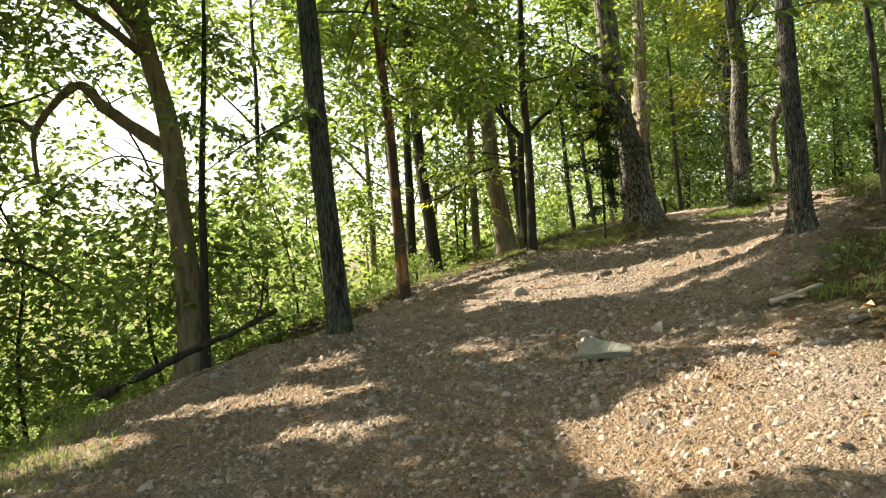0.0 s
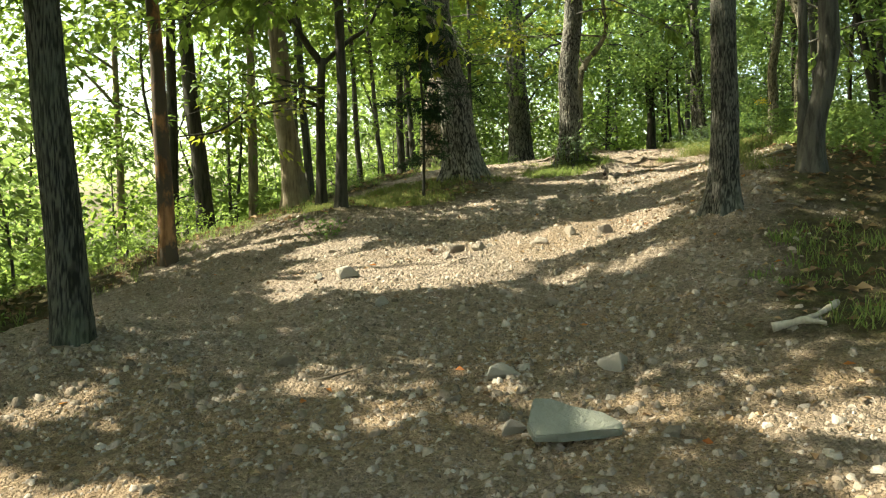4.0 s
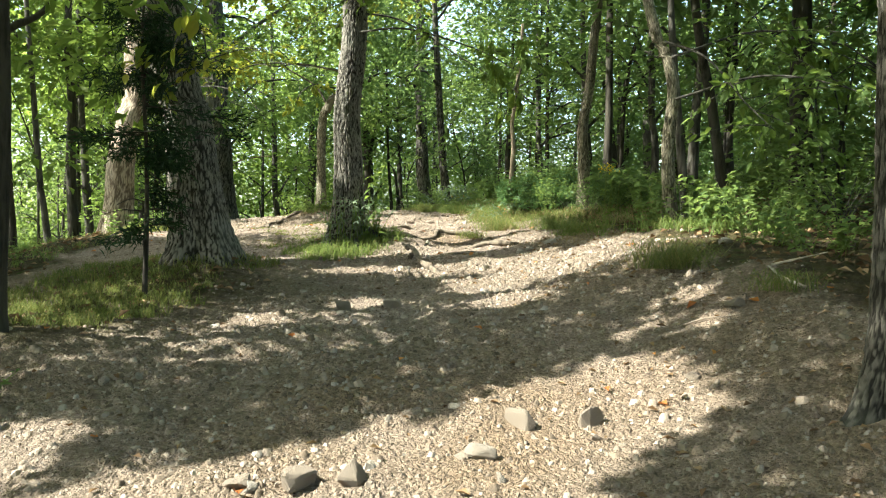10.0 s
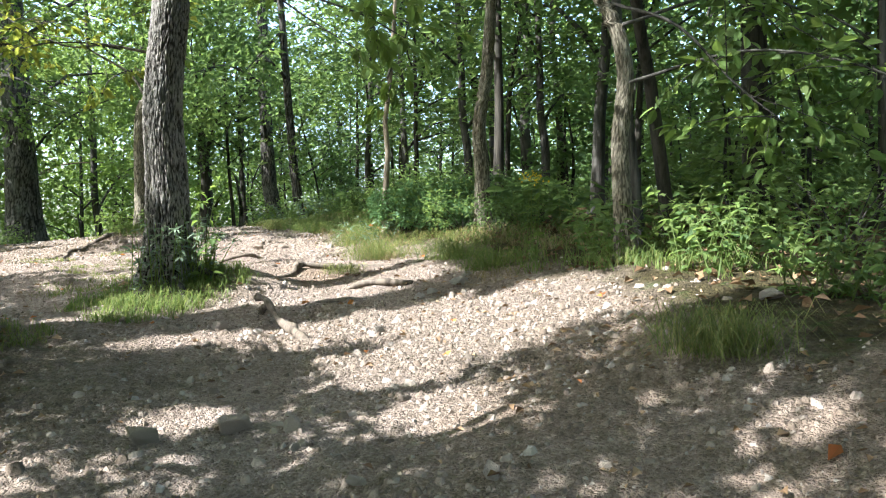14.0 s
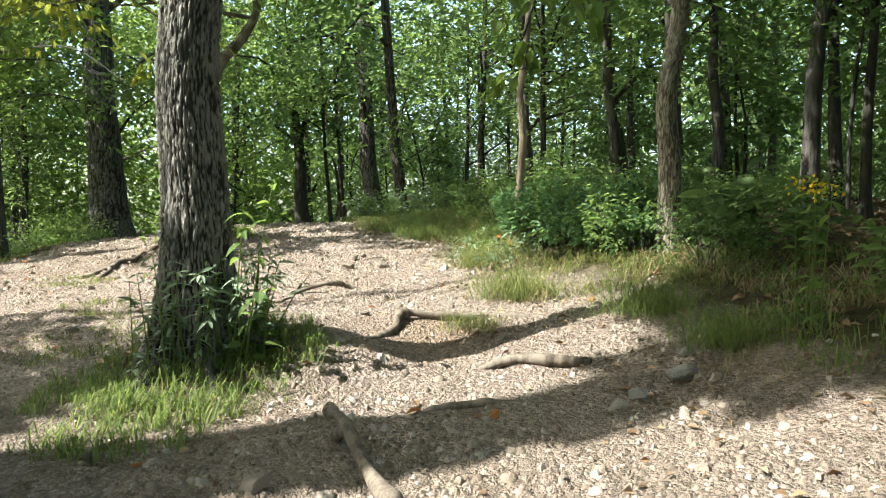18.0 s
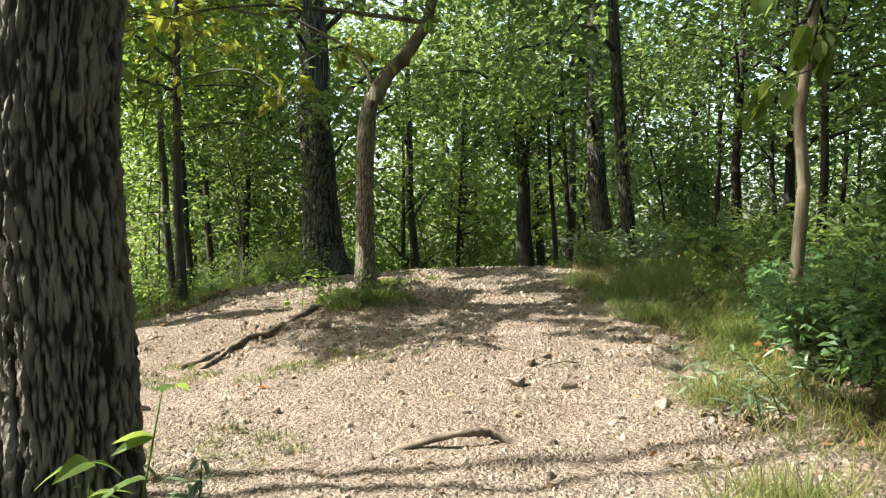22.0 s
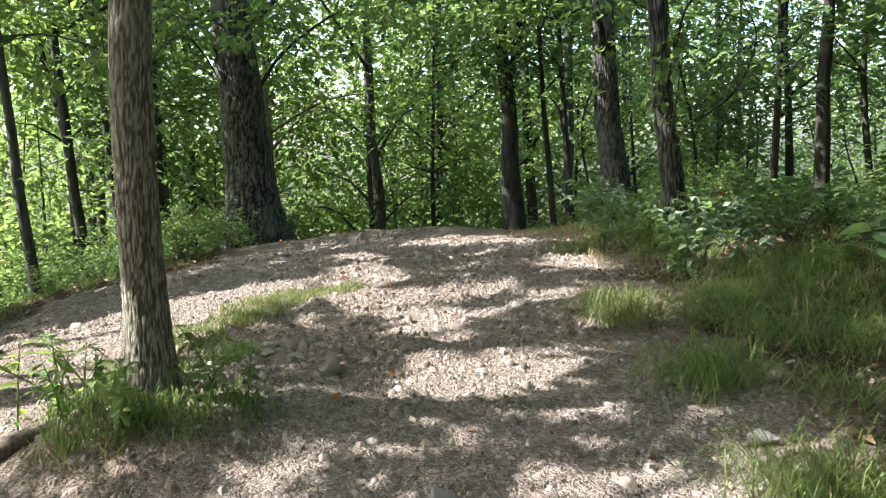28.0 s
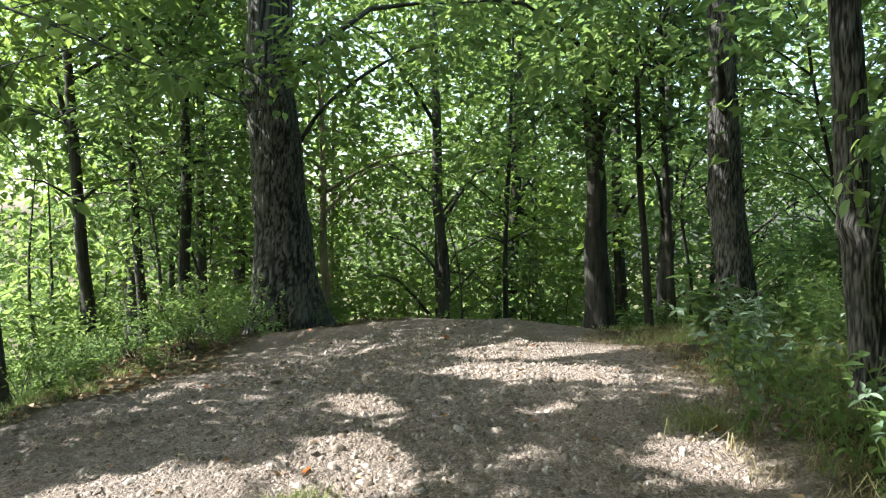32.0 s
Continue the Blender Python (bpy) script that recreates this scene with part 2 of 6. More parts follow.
def noise_of(nt, scale, detail=4.0, stretch=(1, 1, 1), rough=0.6):
    co = nt.nodes.new("ShaderNodeTexCoord")
    mp = nt.nodes.new("ShaderNodeMapping")
    mp.inputs["Scale"].default_value = stretch
    nt.links.new(co.outputs["Object"], mp.inputs["Vector"])
    n = node(nt, "TexNoise", Scale=scale, Detail=detail, Roughness=rough)
    nt.links.new(mp.outputs["Vector"], n.inputs["Vector"])
    return n.outputs["Fac"]


def bump(nt, shader, source, strength, distance):
    b = node(nt, "Bump", Strength=strength, Distance=distance)
    nt.links.new(source, b.inputs["Height"])
    nt.links.new(b.outputs["Normal"], shader.inputs["Normal"])


def leaf_material(name, dark, mid, light, through_colour, translucent=0.42, rough=0.62):
    m, nt, p, out = material(name)
    geo = nt.nodes.new("ShaderNodeNewGeometry")
    col = ramp(nt, geo.outputs["Random Per Island"], [(0.0, dark), (0.55, mid), (1.0, light)])
    col = mixed(nt, noise_of(nt, 3.0, 2.0), mixed(nt, 0.35, col, dark), col)
    nt.links.new(col, p.inputs["Base Color"])
    p.inputs["Roughness"].default_value = rough
    p.inputs["Specular IOR Level"].default_value = .25
    t = nt.nodes.new("ShaderNodeBsdfTranslucent")
    nt.links.new(mixed(nt, 0.5, col, through_colour), t.inputs["Color"])
    mix = nt.nodes.new("ShaderNodeMixShader")
    mix.inputs["Fac"].default_value = translucent
    nt.links.new(p.outputs["BSDF"], mix.inputs[1])
    nt.links.new(t.outputs["BSDF"], mix.inputs[2])
    nt.links.new(mix.outputs["Shader"], out.inputs["Surface"])
    return m


# greens carry the light: bright on the sunny left, dark in the shaded right woods
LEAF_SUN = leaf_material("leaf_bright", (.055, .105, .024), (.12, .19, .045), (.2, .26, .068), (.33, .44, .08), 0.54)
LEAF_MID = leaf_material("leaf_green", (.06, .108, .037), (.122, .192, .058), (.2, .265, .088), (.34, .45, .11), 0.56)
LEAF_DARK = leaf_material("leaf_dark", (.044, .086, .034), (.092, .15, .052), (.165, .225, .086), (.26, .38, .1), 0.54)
LEAF_BANK = leaf_material("leaf_bank", (.05, .11, .05), (.1, .185, .085), (.17, .27, .135), (.25, .42, .12), 0.5, 0.5)
LEAF_YELLOW = leaf_material("leaf_yellowing", (.12, .18, .03), (.23, .28, .045), (.36, .34, .06), (.45, .45, .07), 0.55)
GRASS = leaf_material("grass_blade", (.065, .09, .025), (.135, .16, .045), (.29, .26, .1), (.24, .28, .07), 0.42)
GRASS_GREEN = leaf_material("grass_green", (.07, .11, .032), (.13, .185, .05), (.27, .27, .1), (.27, .35, .08), 0.5)
STRAW = leaf_material("dry_grass", (.13, .1, .045), (.25, .2, .1), (.38, .32, .19), (.3, .24, .1), 0.3)
SAGE = leaf_material("sage_leaf", (.09, .14, .08), (.17, .23, .14), (.3, .36, .26), (.2, .3, .12), 0.3, 0.6)
LITTER = leaf_material("dead_leaf", (.1, .06, .03), (.22, .14, .075), (.42, .3, .18), (.2, .1, .04), 0.12, 0.75)
RUST = leaf_material("orange_leaf", (.3, .1, .03), (.45, .18, .05), (.5, .27, .08), (.5, .2, .05), 0.3, 0.6)
NEEDLE = leaf_material("needle_leaf", (.012, .03, .014), (.022, .05, .022), (.04, .075, .03), (.03, .08, .02), 0.2)
FLOWER = leaf_material("yellow_petal", (.6, .42, .02), (.7, .5, .03), (.75, .58, .05), (.7, .5, .03), 0.3)


def bark_material(name, furrow, plate, lichen, scale=14.0, strength=0.7, depth=0.02, relief=False, amount=0.3, spots=(.5, .68), spot_scale=2.2):
    m, nt, p, out = material(name)
    grain = noise_of(nt, scale, 6.0, (1, 1, 0.16), 0.65)
    fine = noise_of(nt, scale * 5, 5.0, (1, 1, 0.4))
    col = ramp(nt, grain, [(0.36, furrow), (0.56, plate)])
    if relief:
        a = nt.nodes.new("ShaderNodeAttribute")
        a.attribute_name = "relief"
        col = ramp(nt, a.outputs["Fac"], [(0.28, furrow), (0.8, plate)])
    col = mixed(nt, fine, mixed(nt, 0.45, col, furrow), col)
    patch = ramp(nt, noise_of(nt, spot_scale, 5.0, (1, 1, .6)), [(spots[0], (0, 0, 0)), (spots[1], (1, 1, 1))])
    scaled = nt.nodes.new("ShaderNodeMath")
    scaled.operation = "MULTIPLY"
    scaled.inputs[1].default_value = amount
    nt.links.new(patch, scaled.inputs[0])
    col = mixed(nt, scaled.outputs[0], col, lichen)
    nt.links.new(col, p.inputs["Base Color"])
    p.inputs["Roughness"].default_value = 0.88
    p.inputs["Specular IOR Level"].default_value = 0.25
    bump(nt, p, fine if relief else grain, 1.0 if relief else strength, 0.022 if relief else depth)
    return m


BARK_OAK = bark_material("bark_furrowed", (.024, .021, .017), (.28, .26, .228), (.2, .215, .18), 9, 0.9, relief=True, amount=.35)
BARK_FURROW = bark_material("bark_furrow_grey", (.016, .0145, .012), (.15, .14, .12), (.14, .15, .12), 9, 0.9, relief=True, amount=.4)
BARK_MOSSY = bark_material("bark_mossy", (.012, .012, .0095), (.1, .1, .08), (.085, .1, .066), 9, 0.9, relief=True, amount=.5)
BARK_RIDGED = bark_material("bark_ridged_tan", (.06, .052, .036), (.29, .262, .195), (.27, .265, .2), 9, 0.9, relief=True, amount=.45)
BARK_GREY = bark_material("bark_grey", (.02, .018, .015), (.09, .084, .072), (.1, .112, .088), 16, 0.9, 0.02)
BARK_DARK = bark_material("bark_dark", (.014, .0125, .01), (.058, .051, .04), (.066, .074, .05), 18, 0.9, 0.018)
BARK_PALE = bark_material("bark_pale", (.12, .09, .066), (.47, .395, .315), (.44, .42, .37), 14, 0.8, relief=True)
BARK_TAN = bark_material("bark_tan", (.1, .075, .05), (.27, .215, .15), (.3, .27, .2), 12, 0.8, 0.014, amount=.5)
BARK_PEEL = bark_material("bark_peeling", (.1, .045, .02), (.38, .2, .1), (.06, .048, .036), 7, 0.9, 0.02, amount=.95, spots=(.44, .52), spot_scale=4.0)
DEADWOOD = bark_material("dead_wood", (.045, .035, .026), (.185, .15, .115), (.25, .22, .185), 20, 0.8, 0.01)
BARK_POLE = bark_material("bark_worn_pole", (.15, .12, .088), (.34, .285, .215), (.37, .335, .275), 20, 0.8, 0.008)
PALEWOOD = bark_material("bleached_wood", (.2, .17, .135), (.38, .34, .28), (.42, .39, .33), 24, 0.6, 0.006)

# ---- the ground sheet ----
def graded(lo, hi, step, reach, first):
    inner = np.arange(lo, hi, step)
    out, s, a = [], first, 0.0
    while a < reach:
        a += s
        s *= 1.25
        out.append(a)
    out = np.array(out)
    return np.concatenate([(lo - out)[::-1], inner, inner[-1] + out])


def trail_edge(y):
    """Where the dirt ends on the trail's right, from its line."""
    return np.interp(y, [8, 10.6, 12.5, 15, 16.3, 18.8, 21, 30], [2.5, 2.2, 1.9, 1.95, 1.85, 1.45, 1.3, 1.2])


def bareness(x, y):
    """1 on the trodden stony dirt, 0 in the woods."""
    s = offsets(x, y) + 0.3 * vnoise(x * .8, y * .8, 0, 5) + 0.2 * vnoise(x * 2.7, y * 2.7, 0, 6)
    right = trail_edge(y)
    left = -4.7 + .4 * ease(24, 28, y) + .3 * ease(28, 32, y) - .3 * (1 - ease(10, 14, y))
    b = (1 - ease(right - .25, right + .55, s)) * ease(left - .5, left + .3, s) * (1 - ease(34.6, 36.4, y + .25 * (x - 14)))
    for mx, my, rx, ry in ((3.0, 15.9, 1.7, 1.1), (1.5, 14.9, 1.3, 1.0), (6.3, 17.35, .75, .75), (3.7, 17.2, 1.2, 1.0)):
        b = b * (1 - 0.93 * np.exp(-((x - mx) / rx) ** 2 - ((y - my) / ry) ** 2))
    return b


gx, gy = graded(-4.5, 14.5, .062, 420, .09), graded(1.5, 31, .062, 420, .09)
GX, GY = np.meshgrid(gx, gy, indexing="ij")
GZ = heights(GX, GY)
BARE = bareness(GX, GY)


def clods(x, y, size, seed):
    """Crumbled lumps of earth: a dome in each cell of a ragged grid, from 0 to 1."""
    u, v = x / size + .35 * vnoise(x / size * 1.7, y / size * 1.7, 0, seed), y / size + .35 * vnoise(x / size * 1.7, y / size * 1.7, 5, seed)
    out = np.zeros(x.shape)
    for du in (-1, 0, 1):
        for dv in (-1, 0, 1):
            cu, cv = np.floor(u) + du, np.floor(v) + dv
            jx, jy, h = (.5 + .4 * lattice(cu, cv, cu * 0, seed + q) for q in (1, 2, 3))
            d = np.hypot(cu + jx - u, cv + jy - v)
            out = np.maximum(out, h * np.clip(1.25 * (1 - (d / .62) ** 2), 0, .8))
    return out


def crumble(x, y):
    """1 where the trail is broken into clods, 0 where feet have packed it to dust, made pale also for the sun on it."""
    c = np.interp(y, [0, 8.5, 9.8, 11.0, 12.3, 15, 16.5, 17.5, 21.5, 23, 25, 27, 33], [.85, .85, .5, .22, .75, .8, .4, .12, .2, .7, .6, .75, .8])
    return np.clip(c + .55 * vnoise(x * .8, y * .8, 0, 71) + .35 * vnoise(x * 2.3, y * 2.3, 0, 72), 0, 1)


def relief(x, y, bare):
    r = .035 * vnoise(x * 1.3, y * 1.3, 0, 11) + .022 * vnoise(x * 3.1, y * 3.1, 0, 12) * bare
    rough = .15 + .85 * crumble(x, y)
    lumps = .03 * clods(x, y, .13, 40) + .02 * clods(x, y, .21, 48) + .055 * clods(x, y, .42, 44) * np.maximum(0, vnoise(x * .9, y * .9, 1.3, 24) + .1)
    return r + (lumps - .014) * rough * bare + .016 * vnoise(x * 6, y * 6, 0, 13) + .01 * vnoise(x * 14, y * 14, 0, 14)


near = np.exp(-np.maximum(0, np.abs(offsets(GX, GY)) - 16) / 10)
GZ = GZ + relief(GX, GY, BARE) * near
n1, n2 = GX.shape
i, j = np.meshgrid(np.arange(n1 - 1), np.arange(n2 - 1), indexing="ij")
a = i * n2 + j
quads = np.stack([a, a + n2, a + n2 + 1, a + 1], -1).reshape(-1, 4)


def dirt_material():
    m, nt, p, out = material("trail_dirt")
    at = nt.nodes.new("ShaderNodeAttribute")
    at.attribute_name = "bare"
    red = nt.nodes.new("ShaderNodeAttribute")
    red.attribute_name = "clay"
    co = nt.nodes.new("ShaderNodeTexCoord")
    loose = nt.nodes.new("ShaderNodeAttribute")
    loose.attribute_name = "crumble"
    big, mid, fine = noise_of(nt, .7, 4.0), noise_of(nt, 5.0, 6.0, rough=.7), noise_of(nt, 55.0, 6.0, rough=.75)
    # dust is coloured paler for the sunlit stretches, broken earth darker for the shaded
    dust = ramp(nt, big, [(.34, (.38, .303, .248)), (.5, (.44, .358, .302)), (.66, (.4, .333, .288))])
    broken = ramp(nt, big, [(.34, (.28, .222, .172)), (.5, (.34, .277, .222)), (.66, (.31, .257, .212))])
    dust = mixed(nt, loose.outputs["Fac"], dust, broken)
    clay = ramp(nt, mid, [(.3, (.265, .185, .115)), (.55, (.34, .245, .16)), (.75, (.39, .295, .205))])
    earth = mixed(nt, red.outputs["Fac"], dust, clay)
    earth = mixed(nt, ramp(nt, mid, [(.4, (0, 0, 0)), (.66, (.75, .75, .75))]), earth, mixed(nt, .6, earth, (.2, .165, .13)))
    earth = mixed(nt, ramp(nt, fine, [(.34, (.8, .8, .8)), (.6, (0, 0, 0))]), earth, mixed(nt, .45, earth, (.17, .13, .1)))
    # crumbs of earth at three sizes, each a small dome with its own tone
    warp = node(nt, "TexNoise", Scale=24.0, Detail=3.0)
    nt.links.new(co.outputs["Object"], warp.inputs["Vector"])
    shift = nt.nodes.new("ShaderNodeVectorMath")
    shift.operation = "MULTIPLY_ADD"
    shift.inputs[1].default_value = (.03, .03, .03)
    nt.links.new(warp.outputs["Color"], shift.inputs[0])
    nt.links.new(co.outputs["Object"], shift.inputs[2])
    height = fine
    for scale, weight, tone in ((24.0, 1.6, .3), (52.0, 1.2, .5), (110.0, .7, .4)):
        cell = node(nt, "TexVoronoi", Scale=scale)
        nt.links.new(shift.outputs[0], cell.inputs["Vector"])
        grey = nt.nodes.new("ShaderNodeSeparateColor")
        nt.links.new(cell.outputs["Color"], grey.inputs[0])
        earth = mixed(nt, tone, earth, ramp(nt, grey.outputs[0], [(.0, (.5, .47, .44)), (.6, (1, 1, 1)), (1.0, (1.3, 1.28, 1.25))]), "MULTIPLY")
        dome = nt.nodes.new("ShaderNodeMapRange")
        dome.inputs["From Min"].default_value, dome.inputs["From Max"].default_value = .08, .62
        dome.inputs["To Min"].default_value, dome.inputs["To Max"].default_value = 1.0, 0.0
        nt.links.new(cell.outputs["Distance"], dome.inputs["Value"])
        add = nt.nodes.new("ShaderNodeMath")
        add.operation = "MULTIPLY_ADD"
        add.inputs[1].default_value = weight * .7
        nt.links.new(dome.outputs[0], add.inputs[0])
        nt.links.new(height, add.inputs[2])
        height = add.outputs[0]
    wood = ramp(nt, noise_of(nt, 6.0, 5.0), [(.35, (.05, .04, .022)), (.55, (.09, .075, .035)), (.7, (.06, .085, .025))])
    edge = nt.nodes.new("ShaderNodeMath")
    edge.operation, edge.use_clamp = "MULTIPLY_ADD", True
    nt.links.new(ramp(nt, noise_of(nt, 9.0, 5.0, rough=.7), [(.3, (0, 0, 0)), (.7, (1, 1, 1))]), edge.inputs[0])
    edge.inputs[1].default_value = .5
    soft = nt.nodes.new("ShaderNodeMapRange")
    soft.inputs["To Min"].default_value, soft.inputs["To Max"].default_value = -.5, 1.0
    nt.links.new(at.outputs["Fac"], soft.inputs["Value"])
    nt.links.new(soft.outputs[0], edge.inputs[2])
    nt.links.new(mixed(nt, edge.outputs[0], wood, earth), p.inputs["Base Color"])
    p.inputs["Roughness"].default_value = .95
    p.inputs["Specular IOR Level"].default_value = .12
    bump(nt, p, height, 1.0, .034)
    return m


def redness(x, y):
    """How much raw orange clay shows through the dust: most at the washed foot of the trail and in the scraped bank."""
    base = .8 * (1 - ease(6.5, 10.0, y)) * (1 - ease(2.2, 3.2, x)) + .25 * (1 - ease(11.0, 13.0, y))
    for px, py, r in ((3.4, 11.2, 1.1), (7.9, 17.0, .5), (6.0, 12.4, .9), (8.9, 23.2, .7)):
        base = base + .6 * np.exp(-((x - px) ** 2 + (y - py) ** 2) / (r * r))
    return np.clip(base * (.75 + .8 * vnoise(x * 1.4, y * 1.4, 0, 61)), 0, 1)


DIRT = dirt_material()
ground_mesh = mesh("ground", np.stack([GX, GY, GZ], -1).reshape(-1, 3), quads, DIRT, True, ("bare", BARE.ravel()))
ground_mesh.attributes.new("crumble", "FLOAT", "POINT").data.foreach_set("value", crumble(GX, GY).astype(np.float32).ravel())
ground_mesh.attributes.new("clay", "FLOAT", "POINT").data.foreach_set("value", redness(GX, GY).astype(np.float32).ravel())
ground_ob = new("ground", ground_mesh)
tagged(ground_ob, "stony tan dirt trail climbing a wooded ridge", "ground", kind="structure")


def surface(x, y):
    """Height of the ground sheet with its lumps."""
    x, y = np.asarray(x, float), np.asarray(y, float)
    return heights(x, y) + relief(x, y, bareness(x, y)) * np.exp(-np.maximum(0, np.abs(offsets(x, y)) - 16) / 10)


# ---- canopy gaps: ground patches kept sunlit by leaving crown leaves out of the sun's way ----
OPEN_FOOT = [(0, 3.0, .9, .35), (-3.0, 6.7, .5, .4), (1.9, 4.4, 1.35, .9), (2.2, 5.95, .25, .3), (-2.35, 7.65, .5, .25), (-1.6, 7.2, .5, .25), (-.85, 6.75, .35, .2), (.26, 7.85, .17, .1), (.47, 7.2, .15, .19),
             (-.78, 5.7, .5, .15), (-1.2, 8.25, .3, .2), (3.3, 9.2, .33, .1), (2.74, 9.6, .18, .1)]
OPEN_BEND = [(1.7, 10.85, 1.55, 1.0), (3.7, 10.85, .75, .5), (5.42, 11.32, .1, .08), (5.0, 10.9, .08, .1), (4.87, 11.4, .15, .06), (4.0, 10.3, .2, .1), (1.1, 12.5, .6, .4), (.55, 13.45, .75, .36),
             (5.26, 13.05, .3, .3), (6.7, 13.95, 1.3, .7), (4.57, 14.3, .17, .12), (3.45, 14.2, .2, .15), (7.8, 12.8, .9, .7), (6.8, 15.2, 1.1, .9), (5.6, 16.4, 1.0, .7), (7.6, 16.6, 1.2, .9), (9.6, 16.6, .9, .6), (8.05, 15.2, .25, .14), (8.35, 15.75, .25, .12)]
OPEN_MIDDLE = [(8.4, 18.6, 2.0, 1.7), (10.15, 18.9, .5, .45), (9.1, 20.2, 1.4, .7), (7.6, 20.5, 1.1, .8), (10.16, 20.43, .35, .4), (10.16, 21.2, .22, .25), (6.4, 21.7, 2.0, 2.0),
               (7.3, 22.9, .9, 1.2), (11.3, 22.2, .12, .16), (9.88, 22.45, .08, .06), (10.76, 21.63, .16, .11), (11.15, 21.3, .14, .05), (11.04, 22.99, .48, .28), (9.78, 23.06, .17, .11), (5.2, 23.6, 1.2, 1.3), (11.25, 23.75, .2, .2)]
OPEN_CREST = [(8.6, 24.3, 1.5, 1.0), (11.53, 24.29, .47, .16), (12.5, 24.37, .25, .12), (11.45, 25.3, .45, .65), (9.4, 25.8, 1.4, .8), (10.6, 25.85, .8, .3), (10.4, 26.6, .85, .45), (12.2, 25.0, .3, .15), (12.2, 27.7, .2, .55),
              (11.7, 26.45, .38, .45), (12.0, 26.0, .15, .25), (13.4, 27.1, .28, .1), (12.65, 26.05, .2, .1), (14.0, 28.8, .75, .95), (15.1, 30.6, 1.0, .8), (13.6, 25.6, .35, .4), (14.3, 24.4, .4, .35), (12.5, 23.45, .3, .25)]
GAPS = OPEN_FOOT + OPEN_BEND + OPEN_MIDDLE + OPEN_CREST


def shaded(points):
    """True where a leaf stands in nobody's sunlit gap."""
    g = heights(points[:, 0], points[:, 1])
    for _ in range(3):
        k = (points[:, 2] - g) / SUN.z
        x, y = points[:, 0] - SUN.x * k, points[:, 1] - SUN.y * k
        g = heights(x, y)
    wob = .28 * vnoise(x * 1.5, y * 1.5, 0, 31) + .22 * vnoise(x * 4, y * 4, 0, 32)
    keep = np.ones(len(points), bool)
    for px, py, rx, ry in GAPS:
        keep &= ((x - px) / (rx + .1)) ** 2 + ((y - py) / (ry + .1)) ** 2 > 1.0 + wob
    return keep


def clear_spot(x, y, tall):
    """The nearest place where the bare trunk of a tree throws no shadow into the open gaps."""
    for k in range(60):
        r, a = .22 * math.sqrt(k) * 1.6, 2.4 * k
        px, py = x + r * math.cos(a), y + r * math.sin(a)
        z = ground(px, py)
        if shaded(np.array([(px + dx, py, z + h) for h in np.arange(.3, tall, .2) for dx in (-.12, .12)])).all():
            return px, py
    return None


